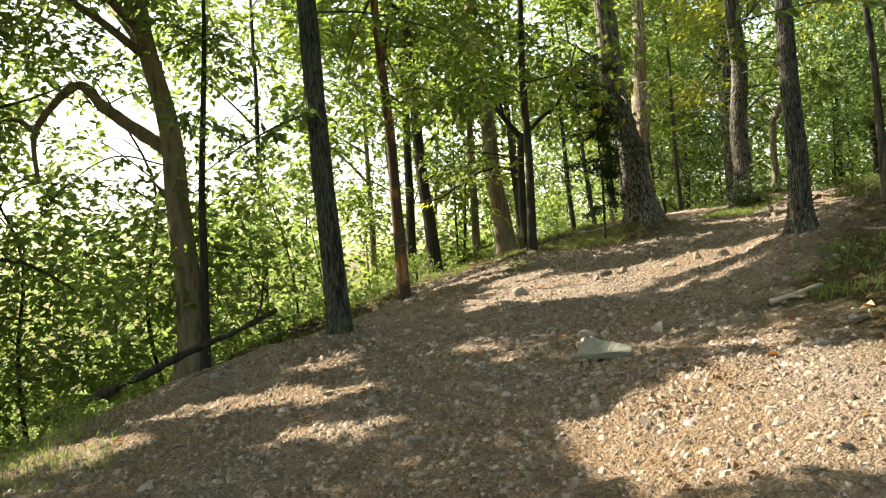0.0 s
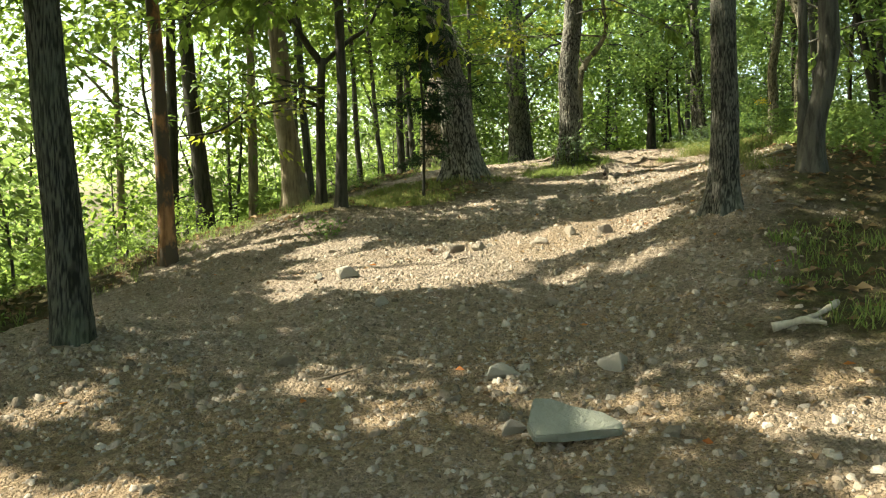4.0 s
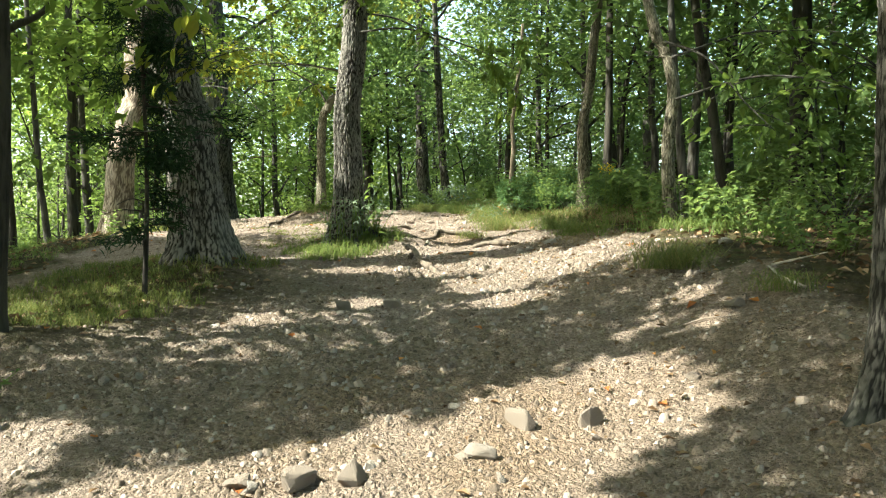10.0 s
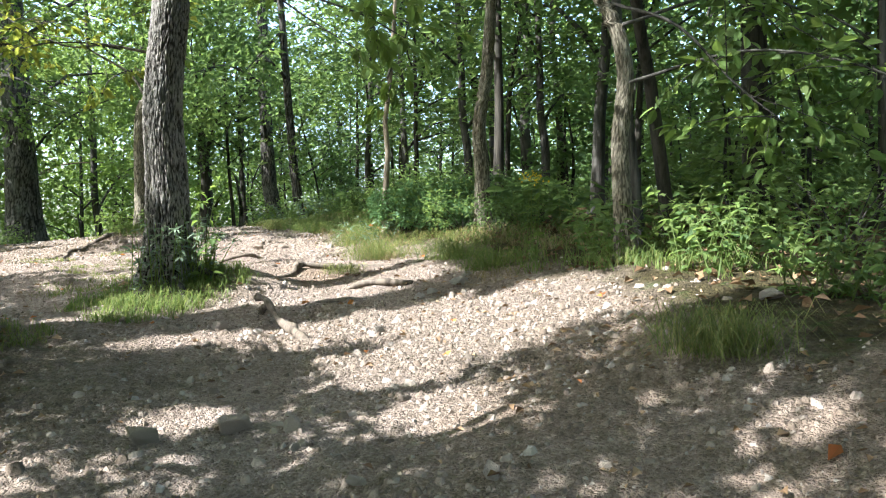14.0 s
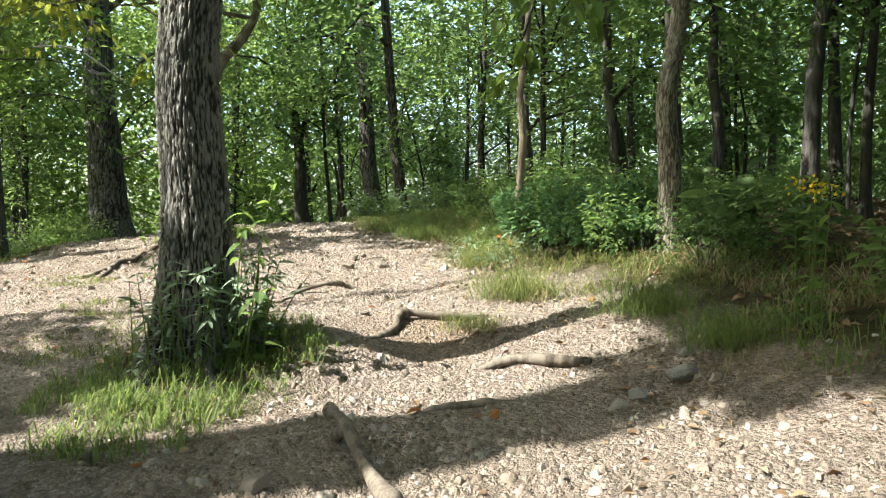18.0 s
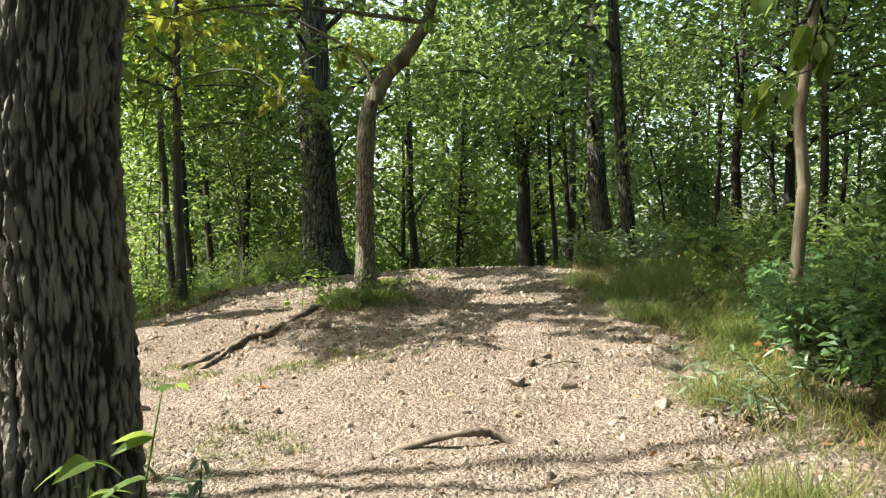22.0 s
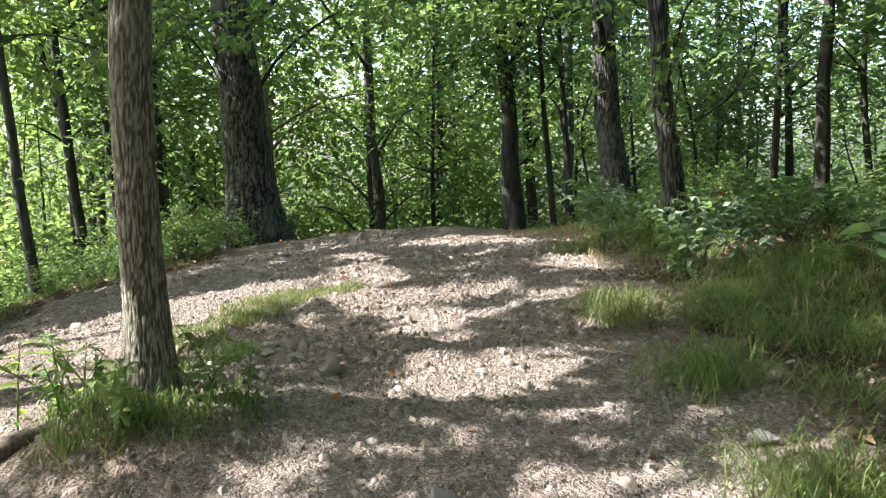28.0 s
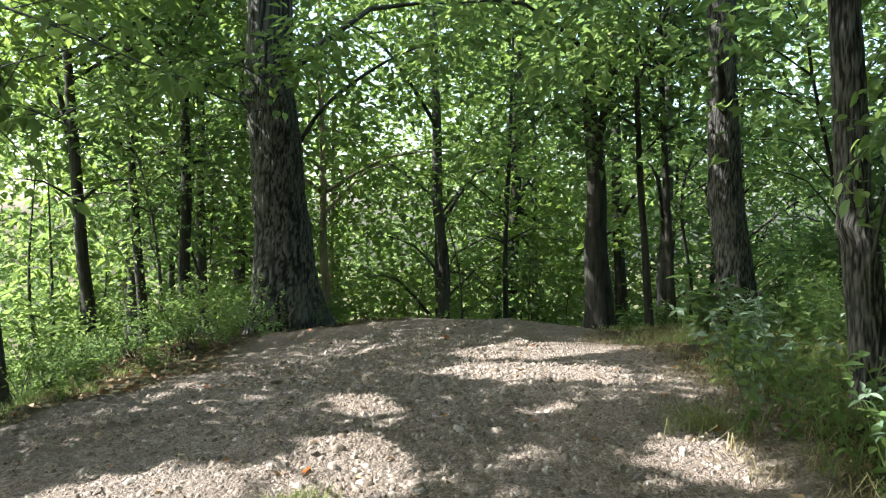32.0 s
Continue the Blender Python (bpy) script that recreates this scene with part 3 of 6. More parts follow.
# ---- trees ----
def trunk_mesh(line, r0, height, bark, sides=14, seed=0, flare=.5, top=.25, dense=0.0, amp=0.0, freq=16.0, lobes=5, step=.024, knot=0.0):
    """A tapering trunk with root flare round a line of (dx, dy, h) points; dense: height up to which its bark is cut in relief."""
    rng = np.random.default_rng(seed)
    pts = np.array(line, float)
    zs = np.concatenate([np.arange(-.3, dense, step), np.arange(max(dense, -.3), min(1.2, height), .08), np.arange(max(dense, 1.2), height, .3), [height]]) if dense \
        else np.concatenate([np.arange(-.3, .7, .14), np.arange(.7, height, .45), [height]])
    smooth = smooth_line(pts, 200)
    order = np.argsort(smooth[:, 2])
    cx, cy = np.interp(zs, smooth[order, 2], smooth[order, 0]), np.interp(zs, smooth[order, 2], smooth[order, 1])
    wander = .25 * r0
    cx = cx + wander * vnoise(zs * .7, seed, 0, 3) * ease(.5, 2.0, zs)
    cy = cy + wander * vnoise(zs * .7, seed, 9, 4) * ease(.5, 2.0, zs)
    th = np.linspace(0, 2 * np.pi, sides, endpoint=False)
    rad = r0 * (1 - (1 - top) * np.clip(zs / height, 0, 1) ** .8)
    ph = rng.uniform(0, 6.28)
    lobe = 1 + .45 * np.cos(lobes * th + ph) + .25 * np.cos((lobes - 2) * th + 2 * ph)
    rad = rad + knot * np.exp(-((zs - 2.7) / .24) ** 2)
    fl = flare * r0 * np.exp(-np.maximum(zs, -.1) / (.9 * r0 + .1))
    R = rad[:, None] + fl[:, None] * lobe[None]
    rel = None
    Z = zs[:, None] * np.ones(sides)
    ux, uy = np.cos(th)[None], np.sin(th)[None]
    R = R * (1 + .06 * vnoise(ux * 1.5, uy * 1.5, Z * 1.2, seed + 7))
    if amp:
        cols = max(8, int(round(2 * np.pi * r0 * freq)))
        U = th[None] / (2 * np.pi) * cols + .75 * vnoise(ux * 4, uy * 4, Z * 7, seed + 21) + .3 * vnoise(ux * 9, uy * 9, Z * 24, seed + 23)
        V = Z * freq * .33 + .4 * vnoise(ux * 3, uy * 3, Z * 5, seed + 22)
        f1, f2 = np.full(U.shape, 9.0), np.full(U.shape, 9.0)
        c1, c2 = np.zeros(U.shape), np.zeros(U.shape)
        for du in (-1, 0, 1):
            cu = np.floor(U) + du
            wu = np.mod(cu, cols)
            W = V + 3 * lattice(wu, wu * 0, wu * 0, seed + 30)
            for dv in (-1, 0, 1):
                cv = np.floor(W) + dv
                jx, jy = .5 + .45 * lattice(wu, cv, wu * 0, seed + 31), .5 + .48 * lattice(wu, cv, wu * 0, seed + 32)
                dd = np.hypot(cu + jx - U, (cv + jy - W) * .6)
                near = dd < f1
                f2, c2 = np.where(near, f1, np.where(dd < f2, dd, f2)), np.where(near, c1, np.where(dd < f2, wu, c2))
                f1, c1 = np.where(near, dd, f1), np.where(near, wu, c1)
        across = c1 == c2
        edge = np.clip((f2 - f1 - np.where(across, .03, .06)) / np.where(across, .14, .26), 0, 1)
        edge = np.where(across, .45 + .55 * edge, edge)
        qx, qy = ux * r0 * freq * 1.15, uy * r0 * freq * 1.15
        w = .5 * vnoise(qx * .9, qy * .9, Z * freq * .5, seed + 1)
        a = np.clip(np.abs(vnoise(qx + w, qy + w, Z * freq * .24, seed + 2)) / .2, 0, 1)
        b = np.clip(np.abs(vnoise(qx * 2.1 + w, qy * 2.1, Z * freq * .5, seed + 3)) / .16, 0, 1)
        c = np.clip(np.abs(vnoise(qx * .8, qy * .8, Z * freq * .9 + w, seed + 4)) / .09, 0, 1)
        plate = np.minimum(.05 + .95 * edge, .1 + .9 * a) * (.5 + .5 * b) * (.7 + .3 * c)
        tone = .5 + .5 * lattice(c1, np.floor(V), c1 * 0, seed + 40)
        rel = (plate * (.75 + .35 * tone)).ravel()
        R = R + amp * (plate - .6) + amp * .2 * vnoise(qx * 3, qy * 3, Z * freq * 1.6, seed + 5) + amp * .45 * vnoise(qx * 5, qy * 5, Z * freq * 2.2, seed + 6)
    X, Y = cx[:, None] + R * ux, cy[:, None] + R * uy
    v = np.stack([X, Y, Z], -1).reshape(-1, 3)
    n = len(zs)
    i, j = np.meshgrid(np.arange(n - 1), np.arange(sides), indexing="ij")
    a, b = i * sides + j, i * sides + (j + 1) % sides
    quads = np.stack([a, b, b + sides, a + sides], -1).reshape(-1, 4)
    cap = (n - 1) * sides + np.arange(sides)[None]
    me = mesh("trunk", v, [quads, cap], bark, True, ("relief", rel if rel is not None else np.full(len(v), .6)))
    axis = np.stack([cx, cy, zs], -1)
    return me, axis, rad


def clumps(soup, centres, rng, count, spread, size, flat=.55, keep_origin=None, broad=.55, sizes=.35):
    """Sprays of leaves round the centres."""
    n = len(centres) * count
    if not n:
        return
    c = np.repeat(centres, count, 0)
    d = rng.normal(size=(n, 3)) * np.array([1, 1, flat])
    d *= (spread * rng.uniform(.3, 1.0, n) ** .6 / np.maximum(np.linalg.norm(d, axis=1), .3))[:, None]
    pos = c + d
    axis = (d + rng.normal(size=(n, 3)) * spread * .5) * np.array([1, 1, .5]) + np.array([0, 0, -.15 * spread])
    normal = rng.normal(size=(n, 3)) * .45 + np.array([0, 0, 1.0])
    L = size * rng.uniform(1 - sizes, 1 + sizes, n)
    if keep_origin is not None:
        k = shaded(pos + keep_origin)
        pos, axis, normal, L = pos[k], axis[k], normal[k], L[k]
    if len(pos):
        leaves(soup, pos, axis, normal, L, L * broad)


def crown_points(rng, n, lo, hi, radius, centre, low=.75):
    """Clump centres in an egg-shaped crown, denser to the outside."""
    h = rng.uniform(0, 1, n)
    prof = np.sqrt(np.clip(1 - (2 * h - 1) ** 2, 0, 1)) * (1 - .35 * h) + .15
    ang, r = rng.uniform(0, 2 * np.pi, n), np.sqrt(rng.uniform(.12, 1, n))
    x, y = centre[0] + radius * prof * r * np.cos(ang), centre[1] + radius * prof * r * np.sin(ang)
    return np.stack([x, y, lo + (hi - lo) * h + .4 * rng.normal(size=n)], -1)


def build_tree(name, x, y, line, r0, height, bark, leaf, label, crown=(5.0, 11.0, 3.0, 60), density=60, size=.15, seed=0, sides=14,
               flare=.5, dense=0.0, amp=0.0, freq=16.0, limbs=14, filtered=True, extra=(), group="", top=.25, category="tree", spread=.6, step=.024, knot=0.0):
    rng = np.random.default_rng(seed + 100)
    z = ground(x, y)
    line = [(-.0, 0, -.35), *line]
    last, prev = np.array(line[-1], float), np.array(line[-2], float)
    if last[2] < height - .5:
        lean = (last - prev) / max(.2, last[2] - prev[2])
        up = height - last[2]
        line.append(tuple(last + np.array([lean[0] * up * .6, lean[1] * up * .6, up])))
    root = thing(name, pose(x, y, z), label, category, group)
    me, axis, rad = trunk_mesh(line, r0, height, bark, sides, seed, flare, top, dense, amp, freq, 5, step, knot)
    part("trunk", me, root)
    wood, foliage = Soup(), Soup()
    if crown:
        lo, hi, radius, n = crown
        mid = axis[np.argmin(np.abs(axis[:, 2] - (lo + hi) / 2))]
        pts = crown_points(rng, n, lo, hi, radius, mid)
        clear = shaded(pts + np.array([x, y, z])) if filtered else np.ones(n, bool)
        for k in range(min(limbs, n)):
            p = pts[k]
            if not clear[k]:
                continue
            i = int(np.argmin(np.abs(axis[:, 2] - max(lo * .85 + .45 * (hi - lo) * (k % 7) / 7, p[2] - .55 * np.hypot(p[0] - mid[0], p[1] - mid[1])))))
            a, r = axis[i], rad[i]
            m = (a + p) / 2 + np.array([0, 0, .12 * np.linalg.norm(p - a)]) + rng.normal(size=3) * .12
            reach = smooth_line([a, m, p], 5)
            if filtered and not shaded(np.concatenate([reach, (reach[1:] + reach[:-1]) / 2]) + np.array([x, y, z])).all():
                continue
            tube(wood, reach, np.linspace(min(r * .6, .09), .012, 5), 4)
        clumps(foliage, pts, rng, density, spread, size, keep_origin=np.array([x, y, z]) if filtered else None)
    for pts, r1, r2 in extra:
        arm = Soup()
        tube(arm, smooth_line(pts, 9 * len(pts)), np.linspace(r1, r2, 9 * len(pts)), 12, .18, seed)
        part("limb", arm.grain(seed).mesh("limb", bark, True, "relief"), root)
    if wood.n:
        tagged(part("branchwork", wood.grain(seed).mesh("branchwork", bark, True, "relief"), root), kind="stuff")
    if foliage.n:
        part("crown", foliage.mesh("crown", leaf), root)
    return root

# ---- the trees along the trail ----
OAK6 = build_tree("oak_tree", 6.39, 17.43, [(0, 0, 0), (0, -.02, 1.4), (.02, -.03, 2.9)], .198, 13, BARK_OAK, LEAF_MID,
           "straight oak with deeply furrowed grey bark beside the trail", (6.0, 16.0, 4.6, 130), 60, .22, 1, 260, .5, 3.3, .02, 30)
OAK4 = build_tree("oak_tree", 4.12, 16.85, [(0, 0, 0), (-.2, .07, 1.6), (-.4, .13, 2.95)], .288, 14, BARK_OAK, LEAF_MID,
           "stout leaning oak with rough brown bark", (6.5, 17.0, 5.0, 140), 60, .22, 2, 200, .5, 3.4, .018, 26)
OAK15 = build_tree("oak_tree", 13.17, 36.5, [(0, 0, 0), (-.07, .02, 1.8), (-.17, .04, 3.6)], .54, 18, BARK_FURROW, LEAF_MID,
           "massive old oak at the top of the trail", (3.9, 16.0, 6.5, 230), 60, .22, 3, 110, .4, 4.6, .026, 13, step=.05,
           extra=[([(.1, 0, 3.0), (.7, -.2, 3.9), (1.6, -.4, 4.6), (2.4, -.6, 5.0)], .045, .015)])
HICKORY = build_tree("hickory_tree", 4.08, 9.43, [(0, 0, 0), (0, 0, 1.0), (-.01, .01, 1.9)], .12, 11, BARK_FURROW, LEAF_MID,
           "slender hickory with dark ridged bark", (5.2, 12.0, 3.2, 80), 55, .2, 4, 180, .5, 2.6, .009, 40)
LEAN1 = build_tree("leaning_tree", -1.22, 9.31, [(.02, 0, 0), (-.03, 0, 1.8), (-.09, 0, 3.7)], .135, 11, BARK_MOSSY, LEAF_SUN,
           "dark grey-green tree leaning over the dirt slope", (5.0, 14.0, 4.0, 150), 55, .2, 5, 110, .12, 4.4, .007, 28, top=.45, step=.045)
PEEL = build_tree("peeling_tree", -.7, 14.2, [(0, 0, 0), (-.02, 0, 1.8), (-.07, 0, 3.2), (-.15, 0, 4.8)], .115, 9.5, BARK_PEEL, LEAF_SUN,
           "dying tree with peeling orange-brown bark", (3.0, 10.0, 2.8, 120), 50, .18, 6, 24, .2)
YOUNG = build_tree("young_tree", 1.56, 14.44, [(0, 0, 0), (.04, -.01, 1.3), (.05, -.01, 2.7)], .085, 9, BARK_DARK, LEAF_SUN,
           "slim young tree with dark blotched bark", (2.5, 9.0, 2.3, 60), 50, .18, 7, 30, .25)
FORKED = build_tree("forked_tree", 1.76, 17.4, [(-.03, 0, 0), (0, 0, 1.4), (.05, -.01, 2.4)], .09, 2.45, BARK_DARK, LEAF_SUN,
           "dark crooked tree that forks at head height", (2.3, 4.6, 2.4, 44), 46, .17, limbs=0, seed=8, sides=24, flare=.25, top=.75,
           extra=[([(.04, 0, 2.35), (-.3, -.05, 2.8), (-.7, -.1, 3.3), (-1.3, -.2, 3.5), (-1.9, -.1, 4.0)], .065, .02),
                  ([(.04, 0, 2.35), (.5, -.05, 2.75), (.9, -.1, 3.1), (1.3, -.2, 4.2)], .05, .02),
                  ([(-.3, -.05, 2.8), (-.35, .1, 3.5), (-.2, .2, 4.6)], .04, .015),
                  ([(0, 0, 1.65), (-.5, -.1, 1.75), (-1.1, -.2, 1.6), (-1.7, -.4, 1.2), (-2.3, -.5, 1.1)], .04, .012),
                  ([(0, 0, 1.9), (-.6, .2, 2.1), (-1.3, .3, 2.2)], .025, .01)])
PALE = build_tree("pale_tree", 6.0, 25.8, [(0, 0, 0), (.14, 0, 1.75), (.31, 0, 2.95), (.41, 0, 3.75)], .315, 13, BARK_PALE, LEAF_SUN,
           "pale sunlit trunk with scaly tan bark, leaning", (6.0, 16.0, 4.8, 120), 60, .22, 9, 120, .3, 4.2, .01, 16, step=.05, knot=.05)
build_tree("pale_tree", 1.5, 18.6, [(-.06, .02, 0), (-.16, .03, 1.27), (-.26, .04, 2.1)], .22, 11, BARK_TAN, LEAF_SUN,
           "grey-tan leaning trunk among saplings", (5.0, 11.0, 2.8, 50), 55, .2, 10, 36, .3)
BIG = build_tree("big_tree", -4.22, 13.9, [(.02, 0, 0), (-.07, -.02, 2.06), (-.15, -.05, 3.67), (-.44, -.14, 5.27), (-.55, -.16, 6.0)], .25, 7.4, BARK_TAN, LEAF_MID,
           "large grey tree on the slope with one drooping limb", (5.5, 11.5, 3.9, 140), 50, .18, 11, 48, .3, top=.5,
           extra=[([(-.18, -.05, 3.7), (-.75, 0, 4.1), (-1.25, 0, 4.5), (-1.65, 0, 4.9), (-2.2, 0, 4.5), (-2.45, 0, 4.05), (-2.42, 0, 3.3)], .13, .035),
                  ([(-2.4, 0, 4.15), (-2.75, 0, 4.4), (-3.2, 0, 4.3)], .06, .02), ([(-.12, -.05, 2.7), (-.35, 0, 3.0), (-.5, 0, 3.2)], .06, .02)])
build_tree("slim_tree", -3.9, 13.2, [(.05, .01, 0), (.18, .05, 2.9), (.29, .09, 4.7), (.33, .1, 5.6)], .085, 7.5, BARK_DARK, LEAF_MID,
           "slim dark trunk growing beside the large grey tree", (5.8, 12.0, 3.2, 130), 50, .2, 12, 20, .2)
bent = build_tree("bent_tree", 9.4, 23.22, [(.02, 0, 0), (.01, 0, .96), (.05, -.01, 1.84), (.1, -.04, 2.15)], .105, 2.15, BARK_RIDGED, LEAF_YELLOW,
                  "tan-barked tree kinked above head height", (4.3, 9.5, 2.8, 80), 56, .18, limbs=0, seed=13, sides=120, flare=.3, top=.82, dense=2.1, amp=.006, freq=34,
                  extra=[([(.1, -.04, 2.05), (.18, -.08, 2.28), (.36, -.15, 2.5), (.59, -.24, 2.86), (.66, -.27, 3.24), (.6, -.24, 3.6), (.5, -.2, 4.6), (.6, -.2, 6.0)], .088, .03),
                         ([(.6, -.24, 2.9), (.0, -.1, 2.95), (-.5, .1, 3.0), (-1.1, .0, 2.85), (-1.6, .1, 2.95)], .03, .01),
                         ([(.12, -.05, 2.2), (-.1, .1, 2.6), (-.6, .3, 2.9), (-1.2, .5, 3.3)], .028, .008)])
POLE = build_tree("bare_pole_tree", 10.64, 18.75, [(0, 0, 0), (.01, 0, .53), (.05, -.03, 1.2), (.0, -.03, 1.55), (.05, -.05, 1.9)], .05, 3.4, BARK_POLE, LEAF_SUN,
           "slender pale trunk worn bare of bark", None, seed=14, sides=20, flare=.2, top=.5)
build_tree("crooked_tree", 10.32, 16.76, [(0, 0, 0), (.01, -.01, .72), (-.01, .02, 1.29), (.03, -.04, 1.84), (.06, -.08, 2.12)], .1, 8, BARK_RIDGED, LEAF_DARK,
           "crooked grey-brown tree behind the bushes", (3.6, 8.0, 2.2, 46), 50, .17, 15, 96, .3, 2.8, .007, 36)
CROOKED = build_tree("crooked_tree", 8.53, 13.81, [(0, 0, 0), (-.02, .04, .94), (.01, -.01, 1.59), (-.05, .09, 2.13), (-.13, .23, 2.57)], .085, 8.5, BARK_RIDGED, LEAF_DARK,
           "snaking grey trunk at the edge of the dark woods", (3.8, 8.5, 2.2, 46), 50, .17, 16, 80, .3, 3.0, .006, 38)
build_tree("slim_tree", 8.95, 13.9, [(0, 0, 0), (-.05, .1, 1.5), (-.1, .2, 3.0)], .06, 8, BARK_GREY, LEAF_DARK,
           "thin grey trunk at the edge of the dark woods", (4.0, 8.0, 1.8, 30), 50, .17, 17, 16, .2)
build_tree("leaning_tree", 5.4, 9.9, [(0, 0, 0), (.01, -.01, .44), (.12, -.1, 1.07), (.1, -.08, 1.8)], .11, 9, BARK_GREY, LEAF_MID,
           "grey double-stemmed tree on the bank", (4.5, 9.0, 2.4, 50), 50, .18, 18, 32, .35,
           extra=[([(-.06, .05, -.1), (-.08, .05, .9), (-.1, .06, 1.8), (-.2, .1, 3.2), (-.3, .2, 5.5)], .055, .025)])
build_tree("grey_tree", 18.3, 31.0, [(0, 0, 0), (-.08, .06, 1.6), (-.13, .1, 2.9)], .26, 14, BARK_FURROW, LEAF_MID,
           "tall grey trunk at the edge of the clearing", (3.4, 13.0, 4.2, 130), 55, .2, 19, 90, .45, 4.4, .012, 22, step=.05)
BROWN = build_tree("brown_tree", 14.88, 25.7, [(0, 0, 0), (-.09, .09, 1.2), (-.15, .15, 2.1)], .12, 12, BARK_FURROW, LEAF_DARK,
           "furrowed grey-brown tree wrapped in undergrowth", (3.3, 12.0, 2.4, 64), 50, .18, 20, 80, .3, 3.6, .01, 26, step=.05)
build_tree("snag", 18.6, 35.0, [(0, 0, 0), (-.02, .01, 1.1), (-.1, .06, 2.7)], .29, 6, BARK_DARK, LEAF_DARK,
           "thick black trunk beyond the crest", (3.8, 9.0, 3.2, 70), 50, .2, 21, 24, .2)
for k, (x, y, r) in enumerate(((18.7, 33.6, .075), (18.95, 33.3, .075))):
    build_tree("slim_tree", x, y, [(0, 0, 0), (-.08, .06, 1.4), (-.16, .1, 3.0)], r, 9, BARK_DARK, LEAF_DARK,
               "slim black trunk beyond the crest", (3.6, 9.0, 2.0, 34), 50, .18, 22 + k, 16, .2, group="pair of black trunks")
build_tree("far_tree", 11.0, 45.0, [(0, 0, 0), (-.22, 0, 2.5), (-.36, 0, 4.8)], .22, 13, BARK_DARK, LEAF_SUN,
           "leaning tree on the far slope", (6, 13, 3.2, 50), 55, .22, 24, 18, .3)
for k, (x, y, r, lean, bark) in enumerate(((7.1, 31.2, .13, -.06, BARK_GREY), (9.0, 34.2, .1, -.07, BARK_GREY), (7.5, 34.0, .11, 0, BARK_DARK), (6.2, 29.6, .15, -.02, BARK_DARK),
                                           (10.0, 38.0, .13, -.07, BARK_DARK), (10.9, 40.0, .12, -.05, BARK_DARK), (11.6, 39.0, .14, .02, BARK_DARK), (12.2, 42.0, .16, 0, BARK_GREY),
                                           (4.4, 27.3, .1, -.05, BARK_DARK), (5.3, 28.0, .09, -.1, BARK_GREY), (-.15, 18.6, .16, -.06, BARK_DARK), (.9, 22.0, .12, .02, BARK_TAN),
                                           (3.1, 22.6, .1, -.05, BARK_GREY), (11.3, 13.7, .17, 0, BARK_DARK), (11.7, 12.4, .2, 0, BARK_DARK), (12.1, 12.2, .16, .04, BARK_DARK),
                                           (12.5, 11.9, .12, 0, BARK_DARK), (10.6, 14.4, .08, -.25, BARK_DARK), (12.6, 18.2, .09, .03, BARK_DARK))):
    left = x < 10.5 and (y > 26 or x < 4)
    if x < 3.5:
        x, y = clear_spot(x, y, 4.5) or (x, y)
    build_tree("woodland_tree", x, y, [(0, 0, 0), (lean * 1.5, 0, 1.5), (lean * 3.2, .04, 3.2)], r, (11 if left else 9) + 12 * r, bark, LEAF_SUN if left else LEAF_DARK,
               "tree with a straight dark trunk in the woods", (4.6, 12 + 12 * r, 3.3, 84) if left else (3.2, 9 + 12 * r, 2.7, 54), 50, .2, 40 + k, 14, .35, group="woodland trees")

# dark little hemlock in front of the stout oak
hz = ground(3.1, 15.8)
hemlock = thing("hemlock_sapling", pose(3.1, 15.8, hz), "thin dark hemlock sapling with drooping needles", "conifer")
wood, fol, stem = Soup(), Soup(), Soup()
rng = np.random.default_rng(77)
tube(stem, smooth_line([(0, 0, -.1), (.02, 0, 1.2), (-.02, .02, 2.4), (.05, 0, 3.6)], 24), np.linspace(.028, .008, 24), 7, .1)
for k in range(76):
    h = rng.uniform(.5, 3.6)
    a, reach = rng.uniform(0, 6.28), (1.15 - .16 * h) * rng.uniform(.5, 1.1) * (1.0 if h > 1.5 else .45)
    end = np.array([math.cos(a) * reach, math.sin(a) * reach, h - .12 * reach])
    line = smooth_line([(0, 0, h), end * np.array([.5, .5, 1]) + np.array([0, 0, .06]), end], 6)
    tube(wood, line, np.linspace(.008, .003, 6), 4)
    if h > 1.25 or rng.uniform() < .25:
        m = 110
        s = rng.uniform(.1, 1, m)[:, None]
        pos = np.array([0, 0, h]) * (1 - s) + end * s + rng.normal(size=(m, 3)) * .035
        ax = (end - np.array([0, 0, h])) * .6 + rng.normal(size=(m, 3)) * .35
        leaves(fol, pos, ax, rng.normal(size=(m, 3)) * .4 + np.array([0, 0, 1]), rng.uniform(.07, .13, m), .018)
part("trunk", stem.mesh("trunk", BARK_DARK, True), hemlock)
tagged(part("branchwork", wood.mesh("branchwork", BARK_DARK, True), hemlock), kind="stuff")
part("needles", fol.mesh("needles", NEEDLE), hemlock)


